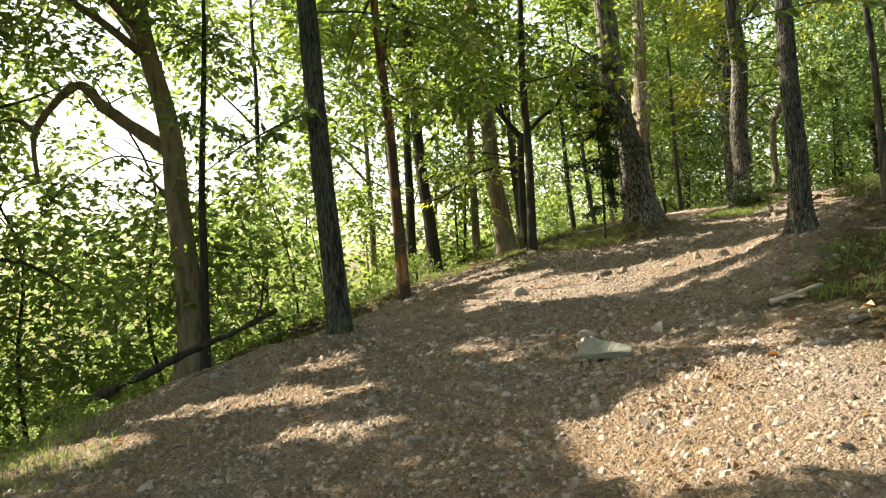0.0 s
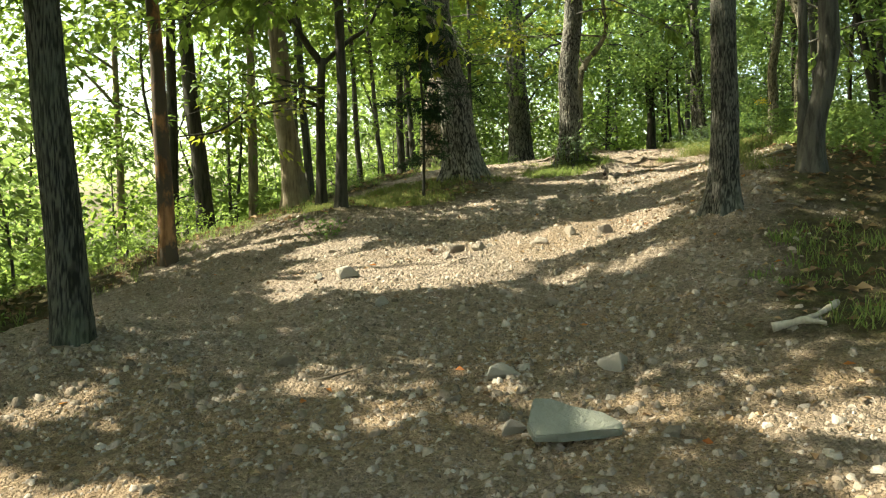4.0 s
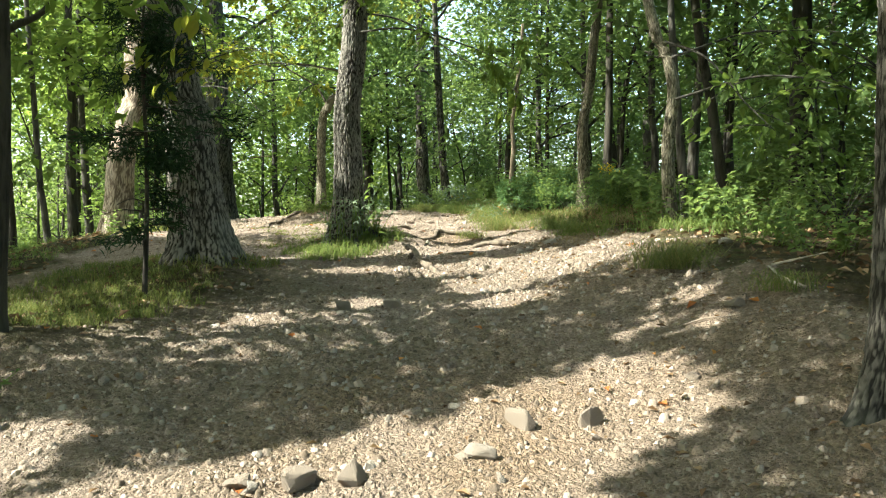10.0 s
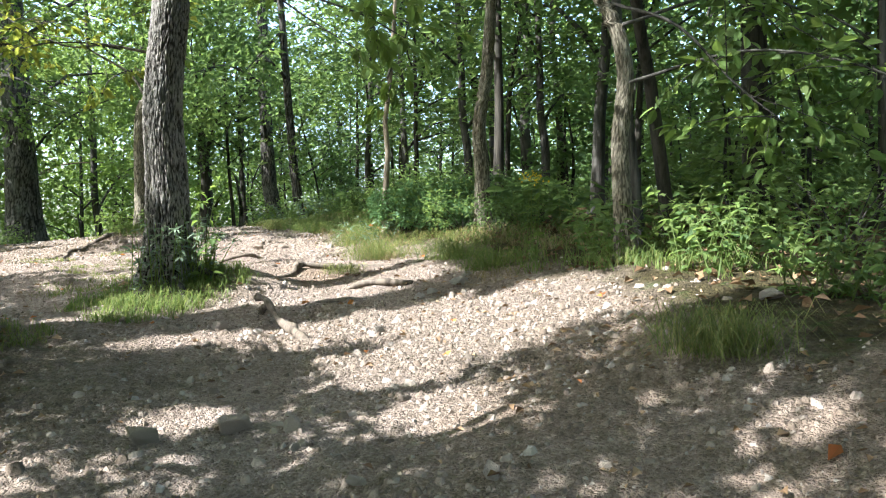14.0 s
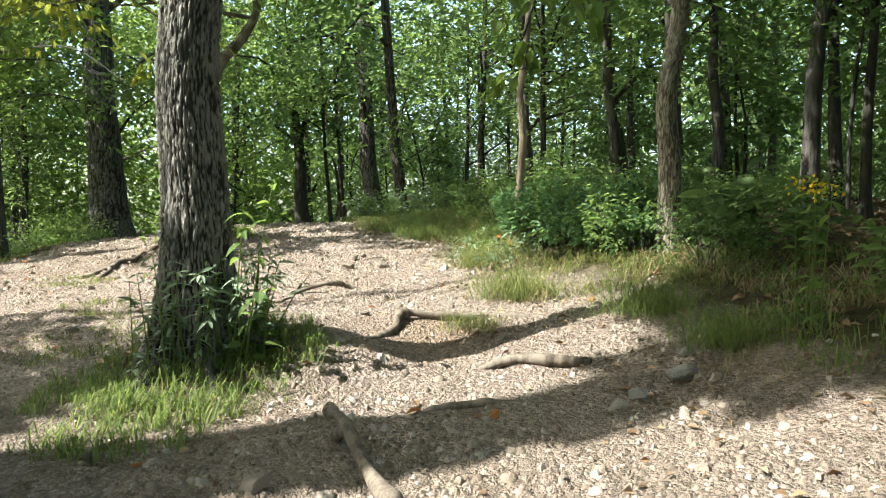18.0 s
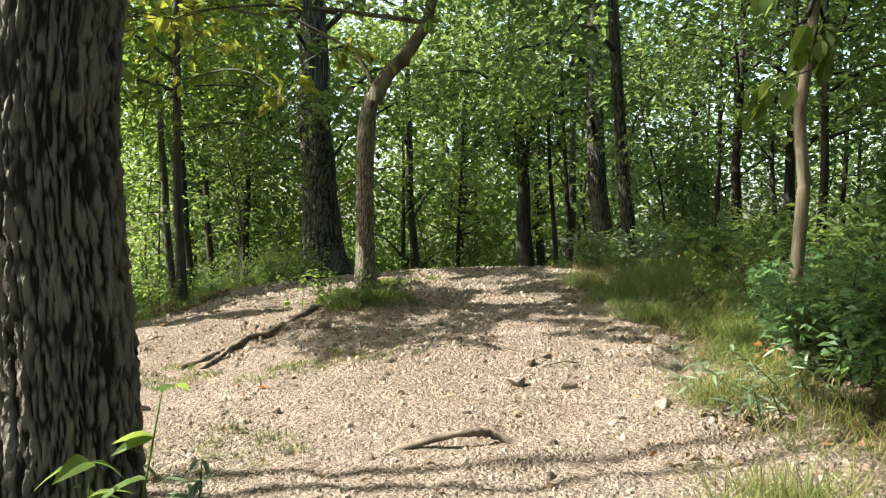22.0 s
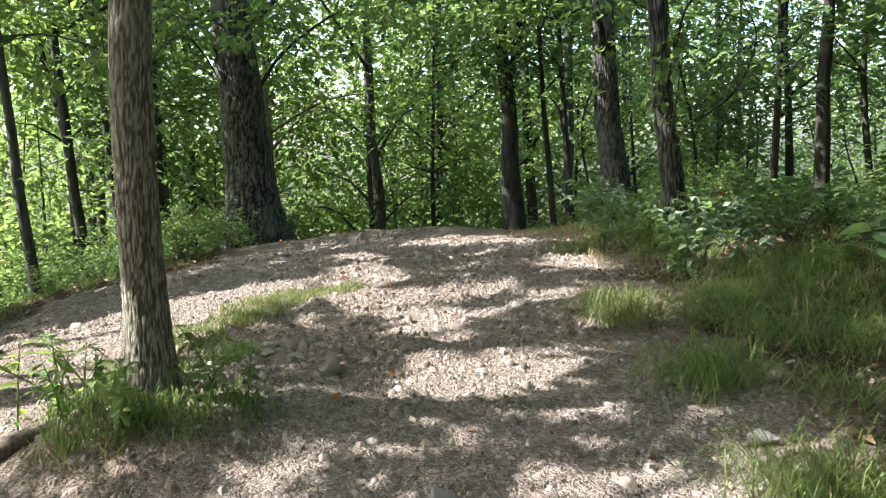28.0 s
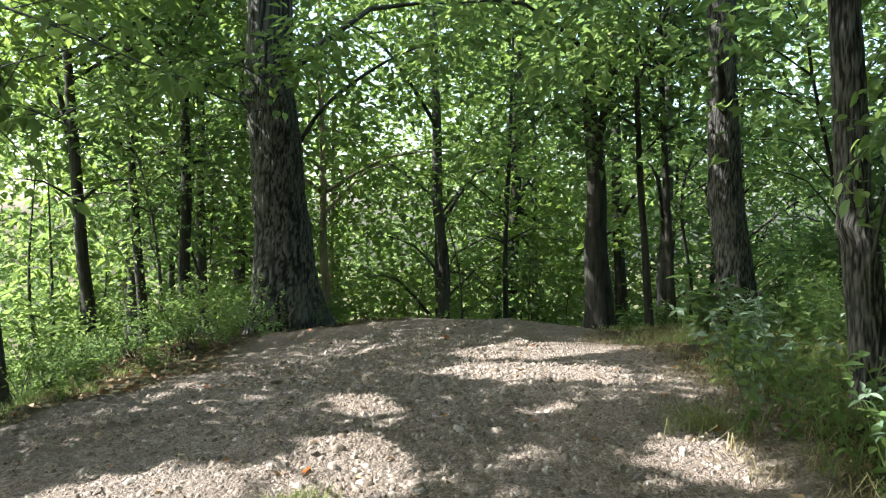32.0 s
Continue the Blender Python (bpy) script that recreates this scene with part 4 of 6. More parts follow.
# ---- leafy boughs that reach over the trail ----
def bough(name, tree, line, leaf, label, n, length, spread=.35, seed=0, broad=.5, droop=.5):
    rng = np.random.default_rng(seed + 500)
    pts = smooth_line(np.array(line, float) - np.array(tree.matrix_basis.translation), 8 * len(line))
    wood, fol = Soup(), Soup()
    tube(wood, pts, np.linspace(.018, .004, len(pts)), 5)
    side = []
    for k in range(max(3, n // 16)):
        i = rng.integers(len(pts) // 4, len(pts))
        end = pts[i] + rng.normal(size=3) * np.array([1, 1, .6]) * spread + np.array([0, 0, -.1 * spread])
        side.append(smooth_line([pts[i], (pts[i] + end) / 2 + np.array([0, 0, .04]), end], 5))
        tube(wood, side[-1], np.linspace(.006, .002, 5), 4)
    src = [side[k % len(side)] for k in range(n)]
    s = rng.integers(1, 5, n)
    pos = np.array([q[i] for q, i in zip(src, s)]) + rng.normal(size=(n, 3)) * .04
    ax = np.array([q[-1] - q[0] for q in src]) + rng.normal(size=(n, 3)) * spread * .6 + np.array([0, 0, -droop * spread])
    L = .8 * length * rng.uniform(.65, 1.2, n)
    k = shaded(pos + np.array(tree.matrix_basis.translation))
    if k.sum() < 20:
        return
    lobed(fol, pos[k], ax[k], (rng.normal(size=(n, 3)) * .5 + np.array([0, 0, 1]))[k], L[k], (L * broad)[k])
    arm = tagged(part("bough", wood.mesh("bough", BARK_GREY, True), tree, label), kind="stuff")
    part("leaves", fol.mesh("leaves", leaf), arm)


z10 = ground(9.4, 23.22)
bough("leafy_bough", bent, [(9.1, 23.22, z10 + 2.95), (8.4, 23.02, z10 + 2.9), (7.7, 22.92, z10 + 2.75), (7.3, 22.82, z10 + 2.55)], LEAF_YELLOW, "yellowing leafy bough of the bent tree", 150, .17, .5, 1)
bough("leafy_bough", bent, [(9.5, 23.22, z10 + 2.5), (9.1, 22.92, z10 + 2.55), (8.6, 22.62, z10 + 2.3), (8.4, 22.52, z10 + 2.0)], LEAF_YELLOW, "yellowing leafy bough of the bent tree", 110, .17, .4, 2)
bough("leafy_bough", bent, [(10.0, 23.02, z10 + 3.3), (9.7, 22.72, z10 + 3.5), (9.1, 22.32, z10 + 3.4), (8.5, 21.92, z10 + 3.1)], LEAF_SUN, "green leafy bough of the bent tree", 150, .17, .55, 3)
z11 = ground(10.64, 18.75)
bough("leafy_shoot", POLE, [(10.67, 18.7, z11 + 1.95), (10.64, 18.6, z11 + 2.1), (10.58, 18.57, z11 + 2.0), (10.54, 18.55, z11 + 1.8)], LEAF_SUN, "shoot of big glossy leaves on the pale trunk", 34, .23, .26, 4, .62, 1.2)
bough("leafy_shoot", POLE, [(10.67, 18.7, z11 + 2.2), (10.72, 18.55, z11 + 2.6), (10.62, 18.35, z11 + 2.7), (10.42, 18.15, z11 + 2.5)], LEAF_MID, "shoot of big glossy leaves on the pale trunk", 50, .22, .35, 5, .6, 1.0)

SLIM = build_tree("slim_tree", 8.4, 29.0, [(0, 0, 0), (-.05, 0, 1.6), (-.05, .04, 3.2)], .09, 9, BARK_GREY, LEAF_SUN,
           "slim grey tree below the lower path", (4.0, 9.0, 2.2, 40), 50, .19, 95, 18, .3)
bough("leafy_bough", HICKORY, [(4.05, 9.35, 5.0), (3.4, 8.0, 4.6), (2.8, 6.6, 3.7), (2.4, 5.9, 3.25), (2.1, 5.6, 2.95)], LEAF_MID, "drooping leafy bough of the hickory", 150, .17, .6, 20)
bough("leafy_bough", LEAN1, [(-1.28, 9.3, 3.3), (-1.8, 9.2, 3.1), (-2.4, 9.1, 2.75), (-2.8, 9.0, 2.4)], LEAF_DARK, "dark drooping bough of the leaning tree", 110, .2, .5, 21)
bough("leafy_bough", OAK4, [(3.8, 16.8, 5.0), (4.2, 16.2, 5.0), (4.4, 15.7, 4.8), (4.5, 15.3, 4.6)], LEAF_YELLOW, "yellow-green leafy bough of the stout oak", 170, .16, .6, 22)
bough("leafy_bough", OAK4, [(3.8, 16.7, 4.6), (3.7, 15.9, 4.3), (3.5, 15.3, 3.8)], LEAF_YELLOW, "yellow-green leafy bough of the stout oak", 120, .15, .5, 23)
bough("leafy_bough", OAK4, [(3.8, 16.9, 5.0), (4.5, 17.5, 4.9), (5.2, 17.9, 4.5), (5.7, 18.3, 4.3)], LEAF_SUN, "green leafy bough of the stout oak", 180, .16, .6, 24)
bough("leafy_bough", OAK6, [(6.4, 17.35, 5.0), (6.7, 16.55, 4.95), (7.1, 15.65, 4.6), (7.25, 15.15, 4.3)], LEAF_SUN, "sunlit leafy bough of the furrowed oak", 110, .18, .45, 25)
bough("leafy_bough", OAK6, [(6.4, 17.45, 5.3), (7.2, 17.35, 5.3), (7.9, 17.05, 4.9), (8.3, 16.75, 4.6)], LEAF_MID, "leafy bough of the furrowed oak", 110, .18, .5, 26)
bough("leafy_bough", CROOKED, [(8.5, 13.9, 4.6), (8.45, 13.3, 4.3), (8.4, 12.8, 3.75), (8.3, 12.4, 3.4)], LEAF_SUN, "sunlit leafy bough hanging at the dark woods", 150, .16, .45, 27)
bough("leafy_bough", CROOKED, [(8.5, 13.8, 4.4), (9.3, 13.1, 4.7), (10.1, 12.5, 4.4), (10.7, 12.1, 4.0)], LEAF_SUN, "sunlit leafy bough hanging at the dark woods", 230, .17, .65, 28)
bough("leafy_bough", CROOKED, [(8.5, 13.8, 3.9), (8.9, 12.9, 4.1), (9.2, 12.1, 3.9), (9.4, 11.5, 3.5)], LEAF_MID, "leafy bough hanging at the dark woods", 200, .17, .6, 29)
bough("leafy_bough", SLIM, [(8.38, 29.0, 5.9), (9.3, 28.6, 5.9), (10.2, 28.1, 5.55), (11.2, 27.8, 5.1)], LEAF_MID, "leafy bough arching over the lower path", 230, .17, .6, 30)
bough("leafy_bough", SLIM, [(8.38, 29.0, 5.2), (9.3, 28.6, 5.3), (10.3, 28.4, 4.9)], LEAF_MID, "leafy bough arching over the lower path", 190, .17, .6, 31)
bough("leafy_bough", SLIM, [(8.38, 28.95, 6.0), (9.0, 27.2, 5.9), (9.5, 26.0, 5.2)], LEAF_SUN, "sunlit leafy bough over the lower path", 120, .18, .45, 32)
bough("leafy_bough", OAK15, [(13.0, 36.2, 6.4), (12.1, 34.6, 6.5), (11.3, 33.2, 6.0), (10.8, 32.2, 5.6)], LEAF_MID, "leafy bough of the massive oak", 260, .18, .8, 33)
bough("leafy_bough", BIG, [(-4.4, 13.8, 3.9), (-3.9, 13.0, 4.1), (-3.2, 12.4, 3.7), (-2.7, 12.0, 3.2)], LEAF_MID, "leafy bough of the large grey tree", 220, .16, .7, 34)
bough("leafy_bough", BIG, [(-4.4, 13.8, 3.4), (-5.0, 13.0, 3.5), (-5.6, 12.5, 3.0), (-5.9, 12.2, 2.5)], LEAF_SUN, "sunlit leafy bough of the large grey tree", 220, .16, .7, 35)
bough("leafy_bough", BROWN, [(14.85, 25.7, 3.6), (14.6, 25.5, 4.0), (14.5, 25.3, 4.5), (14.6, 25.3, 5.0)], LEAF_MID, "leafy shoots wrapped round the trunk", 150, .12, .35, 36)
bough("leafy_bough", BROWN, [(14.85, 25.7, 5.0), (14.7, 25.4, 5.3), (14.9, 25.2, 5.7), (15.1, 25.3, 6.0)], LEAF_MID, "leafy shoots wrapped round the trunk", 130, .12, .4, 37)
bough("leafy_bough", BROWN, [(14.95, 25.7, 4.2), (15.2, 25.3, 4.5), (15.3, 25.1, 5.0), (15.2, 25.2, 5.4)], LEAF_DARK, "leafy shoots wrapped round the trunk", 130, .12, .4, 38)
bough("leafy_bough", BIG, [(-4.4, 13.8, 5.3), (-3.5, 13.3, 5.4), (-2.7, 13.0, 5.0)], LEAF_SUN, "sunlit leafy bough of the large grey tree", 240, .16, .75, 39)
bough("leafy_bough", PEEL, [(-.78, 14.2, 4.3), (-.2, 13.3, 4.3), (.4, 12.7, 3.95)], LEAF_SUN, "bright leafy bough by the peeling tree", 150, .17, .6, 40)
bough("leafy_bough", YOUNG, [(1.6, 14.37, 4.3), (0.93, 13.7, 4.5), (0.13, 13.2, 4.1), (-0.47, 12.9, 3.7)], LEAF_SUN, "bright leafy bough of the young tree", 190, .17, .6, 41)
bough("leafy_bough", YOUNG, [(1.6, 14.37, 4.5), (2.33, 13.8, 4.5), (2.93, 13.2, 4.2)], LEAF_YELLOW, "yellowing leafy bough of the young tree", 150, .17, .6, 42)
bough("leafy_bough", LEAN1, [(-1.3, 9.3, 4.4), (-.7, 9.8, 4.5), (0, 10.2, 4.4), (.6, 10.4, 4.1)], LEAF_SUN, "bright leafy bough of the leaning tree", 150, .17, .55, 43)
bough("leafy_bough", FORKED, [(1.75, 17.4, 3.6), (1.0, 16.6, 3.5), (.2, 16.0, 3.2), (-.6, 15.8, 2.9)], LEAF_SUN, "bright leafy bough of the forked tree", 240, .16, .7, 44)
bough("leafy_bough", FORKED, [(1.75, 17.4, 3.3), (.6, 17.2, 3.1), (-.5, 17.0, 2.7)], LEAF_YELLOW, "yellow-green bough of the forked tree", 180, .16, .6, 45)

for k, (pts, leaf, n) in enumerate((([(6.4, 25.6, 6.6), (6.9, 24.0, 6.4), (7.1, 22.8, 5.9), (7.2, 21.9, 5.4)], LEAF_YELLOW, 260), ([(6.4, 25.6, 6.0), (6.2, 24.0, 6.0), (5.9, 22.6, 5.5), (5.8, 21.6, 4.9)], LEAF_SUN, 260),
                                    ([(6.4, 25.6, 5.9), (7.4, 24.6, 5.9), (8.1, 23.7, 5.5)], LEAF_YELLOW, 220), ([(6.4, 25.6, 7.0), (5.2, 24.0, 7.2), (4.4, 22.6, 6.6)], LEAF_SUN, 240))):
    bough("leafy_bough", PALE, pts, leaf, "yellow-green leafy bough of the pale tree", n, .17, .8, 50 + k)
for k, pts in enumerate(([(6.4, 17.4, 5.4), (5.9, 18.0, 5.4), (5.6, 18.8, 5.1)], [(6.4, 17.4, 5.2), (6.1, 16.7, 5.3), (5.6, 16.2, 5.0)])):
    bough("leafy_bough", OAK6, pts, LEAF_SUN, "sunlit leafy bough of the furrowed oak", 180, .16, .6, 56 + k)
build_tree("slope_tree", -8.4, 13.2, [(0, 0, 0), (.3, 0, 2.0), (.8, 0, 4.0)], .13, 8, BARK_GREY, LEAF_SUN,
           "thin-crowned tree on the sunny slope", (3.0, 8.0, 2.8, 34), 36, .15, 97, 14, .3)

# ---- copies: woods, saplings, shrubs, herbs ----
def sapling(k, leaf, bark, h, n, radius, size):
    rng = np.random.default_rng(900 + k)
    root = thing("sapling", Matrix(), "leafy sapling with thin stems in the understory", "sapling", "understory saplings")
    stem, fol = Soup(), Soup()
    tops = [np.array([rng.normal() * .35, rng.normal() * .35, h * rng.uniform(.8, 1.0)]) for _ in range(2 + k % 2)]
    pts = []
    for t in tops:
        line = smooth_line([(0, 0, -.2), t * np.array([.25, .25, .4]) + rng.normal(size=3) * .1, t], 14)
        tube(stem, line[::2], np.linspace(.012 * h, .006, 7), 4)
        for q in range(n // len(tops)):
            i = rng.integers(3, 14)
            a, r = rng.uniform(0, 6.28), radius * rng.uniform(.3, 1.0) * (1.1 - .5 * i / 14)
            end = line[i] + np.array([math.cos(a) * r, math.sin(a) * r, .25 * r + .1 * rng.normal()])
            if q % 3 == 0:
                tube(stem, smooth_line([line[i], (line[i] + end) / 2 + np.array([0, 0, .08]), end], 4), np.linspace(.012, .004, 4), 3)
            pts.append(end)
    clumps(fol, np.array(pts), rng, 25, .45, size * 1.2, .5)
    tagged(part("stem", stem.mesh("stem", bark, True), root), kind="stuff")
    part("crown", fol.mesh("crown", leaf), root)
    return root


def shrub(k, leaf, h, radius, size, n=26, count=28):
    rng = np.random.default_rng(1200 + k)
    root = thing("shrub", Matrix(), "dense green leafy shrub beside the trail", "shrub", "shrubs")
    stem, fol = Soup(), Soup()
    pts = []
    for q in range(n):
        a, r = rng.uniform(0, 6.28), radius * math.sqrt(rng.uniform(.05, 1))
        end = np.array([math.cos(a) * r, math.sin(a) * r, h * rng.uniform(.25, 1.0) * (1 - .35 * (r / radius) ** 2)])
        if q % 2 == 0:
            tube(stem, smooth_line([(rng.normal() * .06, rng.normal() * .06, -.08), end * np.array([.4, .4, .6]), end], 4), np.linspace(.009, .003, 4), 3)
        pts.append(end)
    clumps(fol, np.array(pts), rng, count, .24 * max(radius, .6), size, .7)
    tagged(part("stem", stem.mesh("stem", BARK_GREY, True), root), kind="stuff")
    part("foliage", fol.mesh("foliage", leaf), root)
    return root


def herb(k, leaf, h, n, length, broad=.55):
    rng = np.random.default_rng(1500 + k)
    root = thing("weed", Matrix(), "broad-leaved weed growing on the bank", "weed", "bank weeds")
    stem, fol = Soup(), Soup()
    for q in range(n):
        a, r = rng.uniform(0, 6.28), .35 * rng.uniform(.2, 1)
        end = np.array([math.cos(a) * r, math.sin(a) * r, h * rng.uniform(.6, 1.1)])
        line = smooth_line([(end[0] * .2, end[1] * .2, -.05), end * np.array([.5, .5, .55]), end], 8)
        tube(stem, line[::2], np.linspace(.006, .002, 4), 3)
        m = 11
        i = rng.integers(2, 8, m)
        ang = rng.uniform(0, 6.28, m)
        ax = np.stack([np.cos(ang), np.sin(ang), rng.uniform(-.3, .5, m)], -1)
        L = length * rng.uniform(.6, 1.2, m)
        lobed(fol, line[i], ax, rng.normal(size=(m, 3)) * .35 + np.array([0, 0, 1]), L, L * broad, .25)
    tagged(part("stem", stem.mesh("stem", GRASS_GREEN, True), root), kind="stuff")
    part("leaves", fol.mesh("leaves", leaf), root)
    return root


def canopy_tree(k, leaf, bark, h, r):
    root = build_tree("woodland_tree", 0, 0, [(0, 0, 0), (.05, .03, 2), (.12, -.04, 4)], r, h, bark, leaf,
                      "tall tree deep in the woods", (3.0, h, 3.1, 58), 34, .2, 300 + k, 12, .35, filtered=False, group="woodland trees", limbs=10, spread=.7)
    return root


def scatter(rng, n, test, apart, box, taken):
    """Random places that pass the test and keep apart."""
    out = []
    for _ in range(n * 60):
        if len(out) >= n:
            break
        x, y = rng.uniform(box[0], box[1]), rng.uniform(box[2], box[3])
        if not test(x, y):
            continue
        if any((x - a) ** 2 + (y - b) ** 2 < apart * apart for a, b in out) or any((x - a) ** 2 + (y - b) ** 2 < d * d for a, b, d in taken):
            continue
        out.append((x, y))
    return out


def place_all(protos, spots, rng, lo=.8, hi=1.25, sink=0.0, tall=0.1):
    """The first spots take the prototypes themselves, the others copies."""
    used = set()
    for k, (x, y) in enumerate(spots):
        q = protos[int(rng.integers(len(protos)))] if k >= len(protos) else protos[k]
        s = rng.uniform(lo, hi)
        m = pose(x, y, ground(x, y) - sink, rng.normal() * 3, rng.normal() * 3, rng.uniform(0, 360)) @ Matrix.Diagonal((s, s, s * rng.uniform(1 - tall, 1 + tall), 1))
        if q.name not in used and k < len(protos):
            used.add(q.name)
            q.matrix_basis = m
        else:
            copy_thing(q, m)


def off(x, y):
    return float(offsets(np.array([x]), np.array([y]))[0])


def sunless(x, y, tall):
    """True where a plant of that height would stand out of the sun's way to the open gaps."""
    z = ground(x, y)
    return bool(shaded(np.array([(x + dx, y + dy, z + tall * f) for f in (.4, .65, .9) for dx, dy in ((0, 0), (0, .7), (0, -.7))])).all())


KEEP = [(-4.2, 13.9, 1.2), (-.7, 14.2, .8), (1.43, 13.9, .8), (1.76, 17.4, .9), (4.1, 16.8, 1.8), (5.9, 25.3, 2.6), (9.4, 23.2, 1.5), (6.3, 17.4, 1.5), (13.17, 36.5, 1.2), (10.4, 18.6, .5), (10.3, 16.7, .5), (8.55, 13.8, .6), (14.79, 25.6, .7), (18.3, 31.0, .8)]
rng = np.random.default_rng(5)
# brighter leaves on the sunlit side, darker ones for the shade on the right
LEFT_FAR = [canopy_tree(k, LEAF_SUN, b, h, r) for k, (b, h, r) in enumerate(((BARK_GREY, 11, .13), (BARK_DARK, 12, .16), (BARK_TAN, 10, .11)))]
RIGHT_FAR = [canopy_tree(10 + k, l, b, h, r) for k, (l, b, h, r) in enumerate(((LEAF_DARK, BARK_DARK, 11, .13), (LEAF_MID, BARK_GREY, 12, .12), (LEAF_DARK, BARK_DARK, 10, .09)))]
place_all(LEFT_FAR, scatter(rng, 42, lambda x, y: ((-42 < off(x, y) < -15 and sunless(x, y, 11.0) and not (y > 0 and -.58 < x / max(y, .1) < -.33)) or (y > 41 and off(x, y) < -5)) and y > -14, 3.2, (-40, 30, -12, 66), KEEP), rng)
right_spots = scatter(rng, 41, lambda x, y: (5.0 < off(x, y) < 36) and not (y < 3 and x < 4), 2.6, (2, 50, -14, 60), KEEP)
place_all(RIGHT_FAR, right_spots, rng)
# trees on the sunny slope, whose high crowns are added for shade and leave the gaps open
for k, (x, y) in enumerate(scatter(rng, 11, lambda x, y: -15 < off(x, y) < -8.0 and -3 < y < 32 and not (-.58 < x / max(y, .1) < -.33), 3.6, (-16, 10, -8, 34), [*KEEP, (-6, 11, 3.0)])):
    spot = clear_spot(x, y, 11.0)
    if spot is None:
        continue
    build_tree("slope_tree", *spot, [(0, 0, 0), (.05, .05, 2.0), (.1, -.02, 4.0)], .12 + .01 * (k % 4), 11 + k % 3, (BARK_GREY, BARK_DARK, BARK_TAN)[k % 3], LEAF_SUN,
               "tree on the sunny slope below the trail", (6.4, 13.0, 3.6, 70), 66, .21, 600 + k, 12, .3, group="slope trees", limbs=6)
# unseen trees added behind and beside the start, to shade the foot of the trail
for k, (x, y) in enumerate(((-5.0, -1.5), (-7.5, 4.5), (-2.5, -6.0), (4.5, -3.5), (5.5, 2.0), (-9.0, 9.0), (6.5, 6.0), (-6.2, 1.5), (-5.9, 7.6), (-8.2, 6.8), (-7.3, 11.6), (-9.8, 14.8))):
    spot = clear_spot(x, y, 11.0)
    if spot is None:
        continue
    build_tree("slope_tree", *spot, [(0, 0, 0), (.1, .05, 2.0), (.1, -.02, 4.0)], .15, 12, (BARK_GREY, BARK_DARK)[k % 2], LEAF_MID,
               "tree near the foot of the trail", (6.6, 13.0, 4.0, 84), 68, .22, 700 + k, 12, .3, group="slope trees", limbs=6)

for k, (x, y) in enumerate(((10.6, 43.0), (13.5, 46.0), (15.4, 43.0), (18.0, 41.5), (19.5, 46.0), (21.5, 45.0), (16.5, 48.0), (12.0, 49.0), (13.8, 53.0), (18.4, 54.0), (15.6, 57.0), (22.5, 38.5), (23.5, 47.0), (24.5, 43.5), (11.0, 55.0), (20.6, 57.0), (16.4, 61.0), (24.6, 52.4), (8.4, 57.0))):
    copy_thing((LEFT_FAR + RIGHT_FAR[1:2])[k % 4], pose(x, y, ground(x, y), 0, 0, 71 * k) @ Matrix.Scale(1.12 + .07 * (k % 4), 4))
for k, (x, y) in enumerate(((11.4, 11.5), (14.8, 24.2), (13.5, 22.8), (15.4, 26.2), (12.4, 20.4), (17.2, 28.6), (16.0, 25.5), (12.9, 19.0), (11.9, 16.6), (13.6, 17.6), (17.4, 23.6), (19.4, 27.2), (20.4, 31.0), (18.6, 21.0), (22.2, 29.0), (15.4, 20.2), (22.4, 34.5))):
    copy_thing(RIGHT_FAR[k % 3], pose(x + 2.2, y, ground(x + 2.2, y), 0, 0, 131 * k) @ Matrix.Diagonal((.75, .75, .6, 1)))
def thin_tree(k, leaf, bark, h, r):
    rng = np.random.default_rng(1700 + k)
    root = thing("thin_tree", Matrix(), "thin curving young trunk in the shade of the woods", "tree", "thin woodland trunks")
    bend = rng.normal(size=(3, 2)) * np.array([[.15], [.35], [.7]])
    line = smooth_line([(0, 0, -.3), (bend[0, 0], bend[0, 1], h * .3), (bend[1, 0], bend[1, 1], h * .65), (bend[2, 0], bend[2, 1], h)], 14)
    stem, wood, fol = Soup(), Soup(), Soup()
    tube(stem, line, np.linspace(r, r * .3, 14), 7, .12, k)
    pts = []
    for q in range(15):
        i = int(rng.integers(4, 14))
        a, reach = rng.uniform(0, 6.28), rng.uniform(.5, 1.7)
        end = line[i] + np.array([math.cos(a) * reach, math.sin(a) * reach, rng.uniform(.1, .7) * reach])
        twig = smooth_line([line[i], (line[i] + end) / 2 + np.array([0, 0, .15 * reach]), end], 5)
        tube(wood, twig, np.linspace(r * .35, .006, 5), 4)
        if q % 3:
            pts += [end, twig[3]]
    clumps(fol, np.array(pts), rng, 20, .5, .17, .4)
    part("trunk", stem.mesh("trunk", bark, True), root)
    tagged(part("branchwork", wood.mesh("branchwork", bark, True), root), kind="stuff")
    part("crown", fol.mesh("crown", leaf), root)
    return root


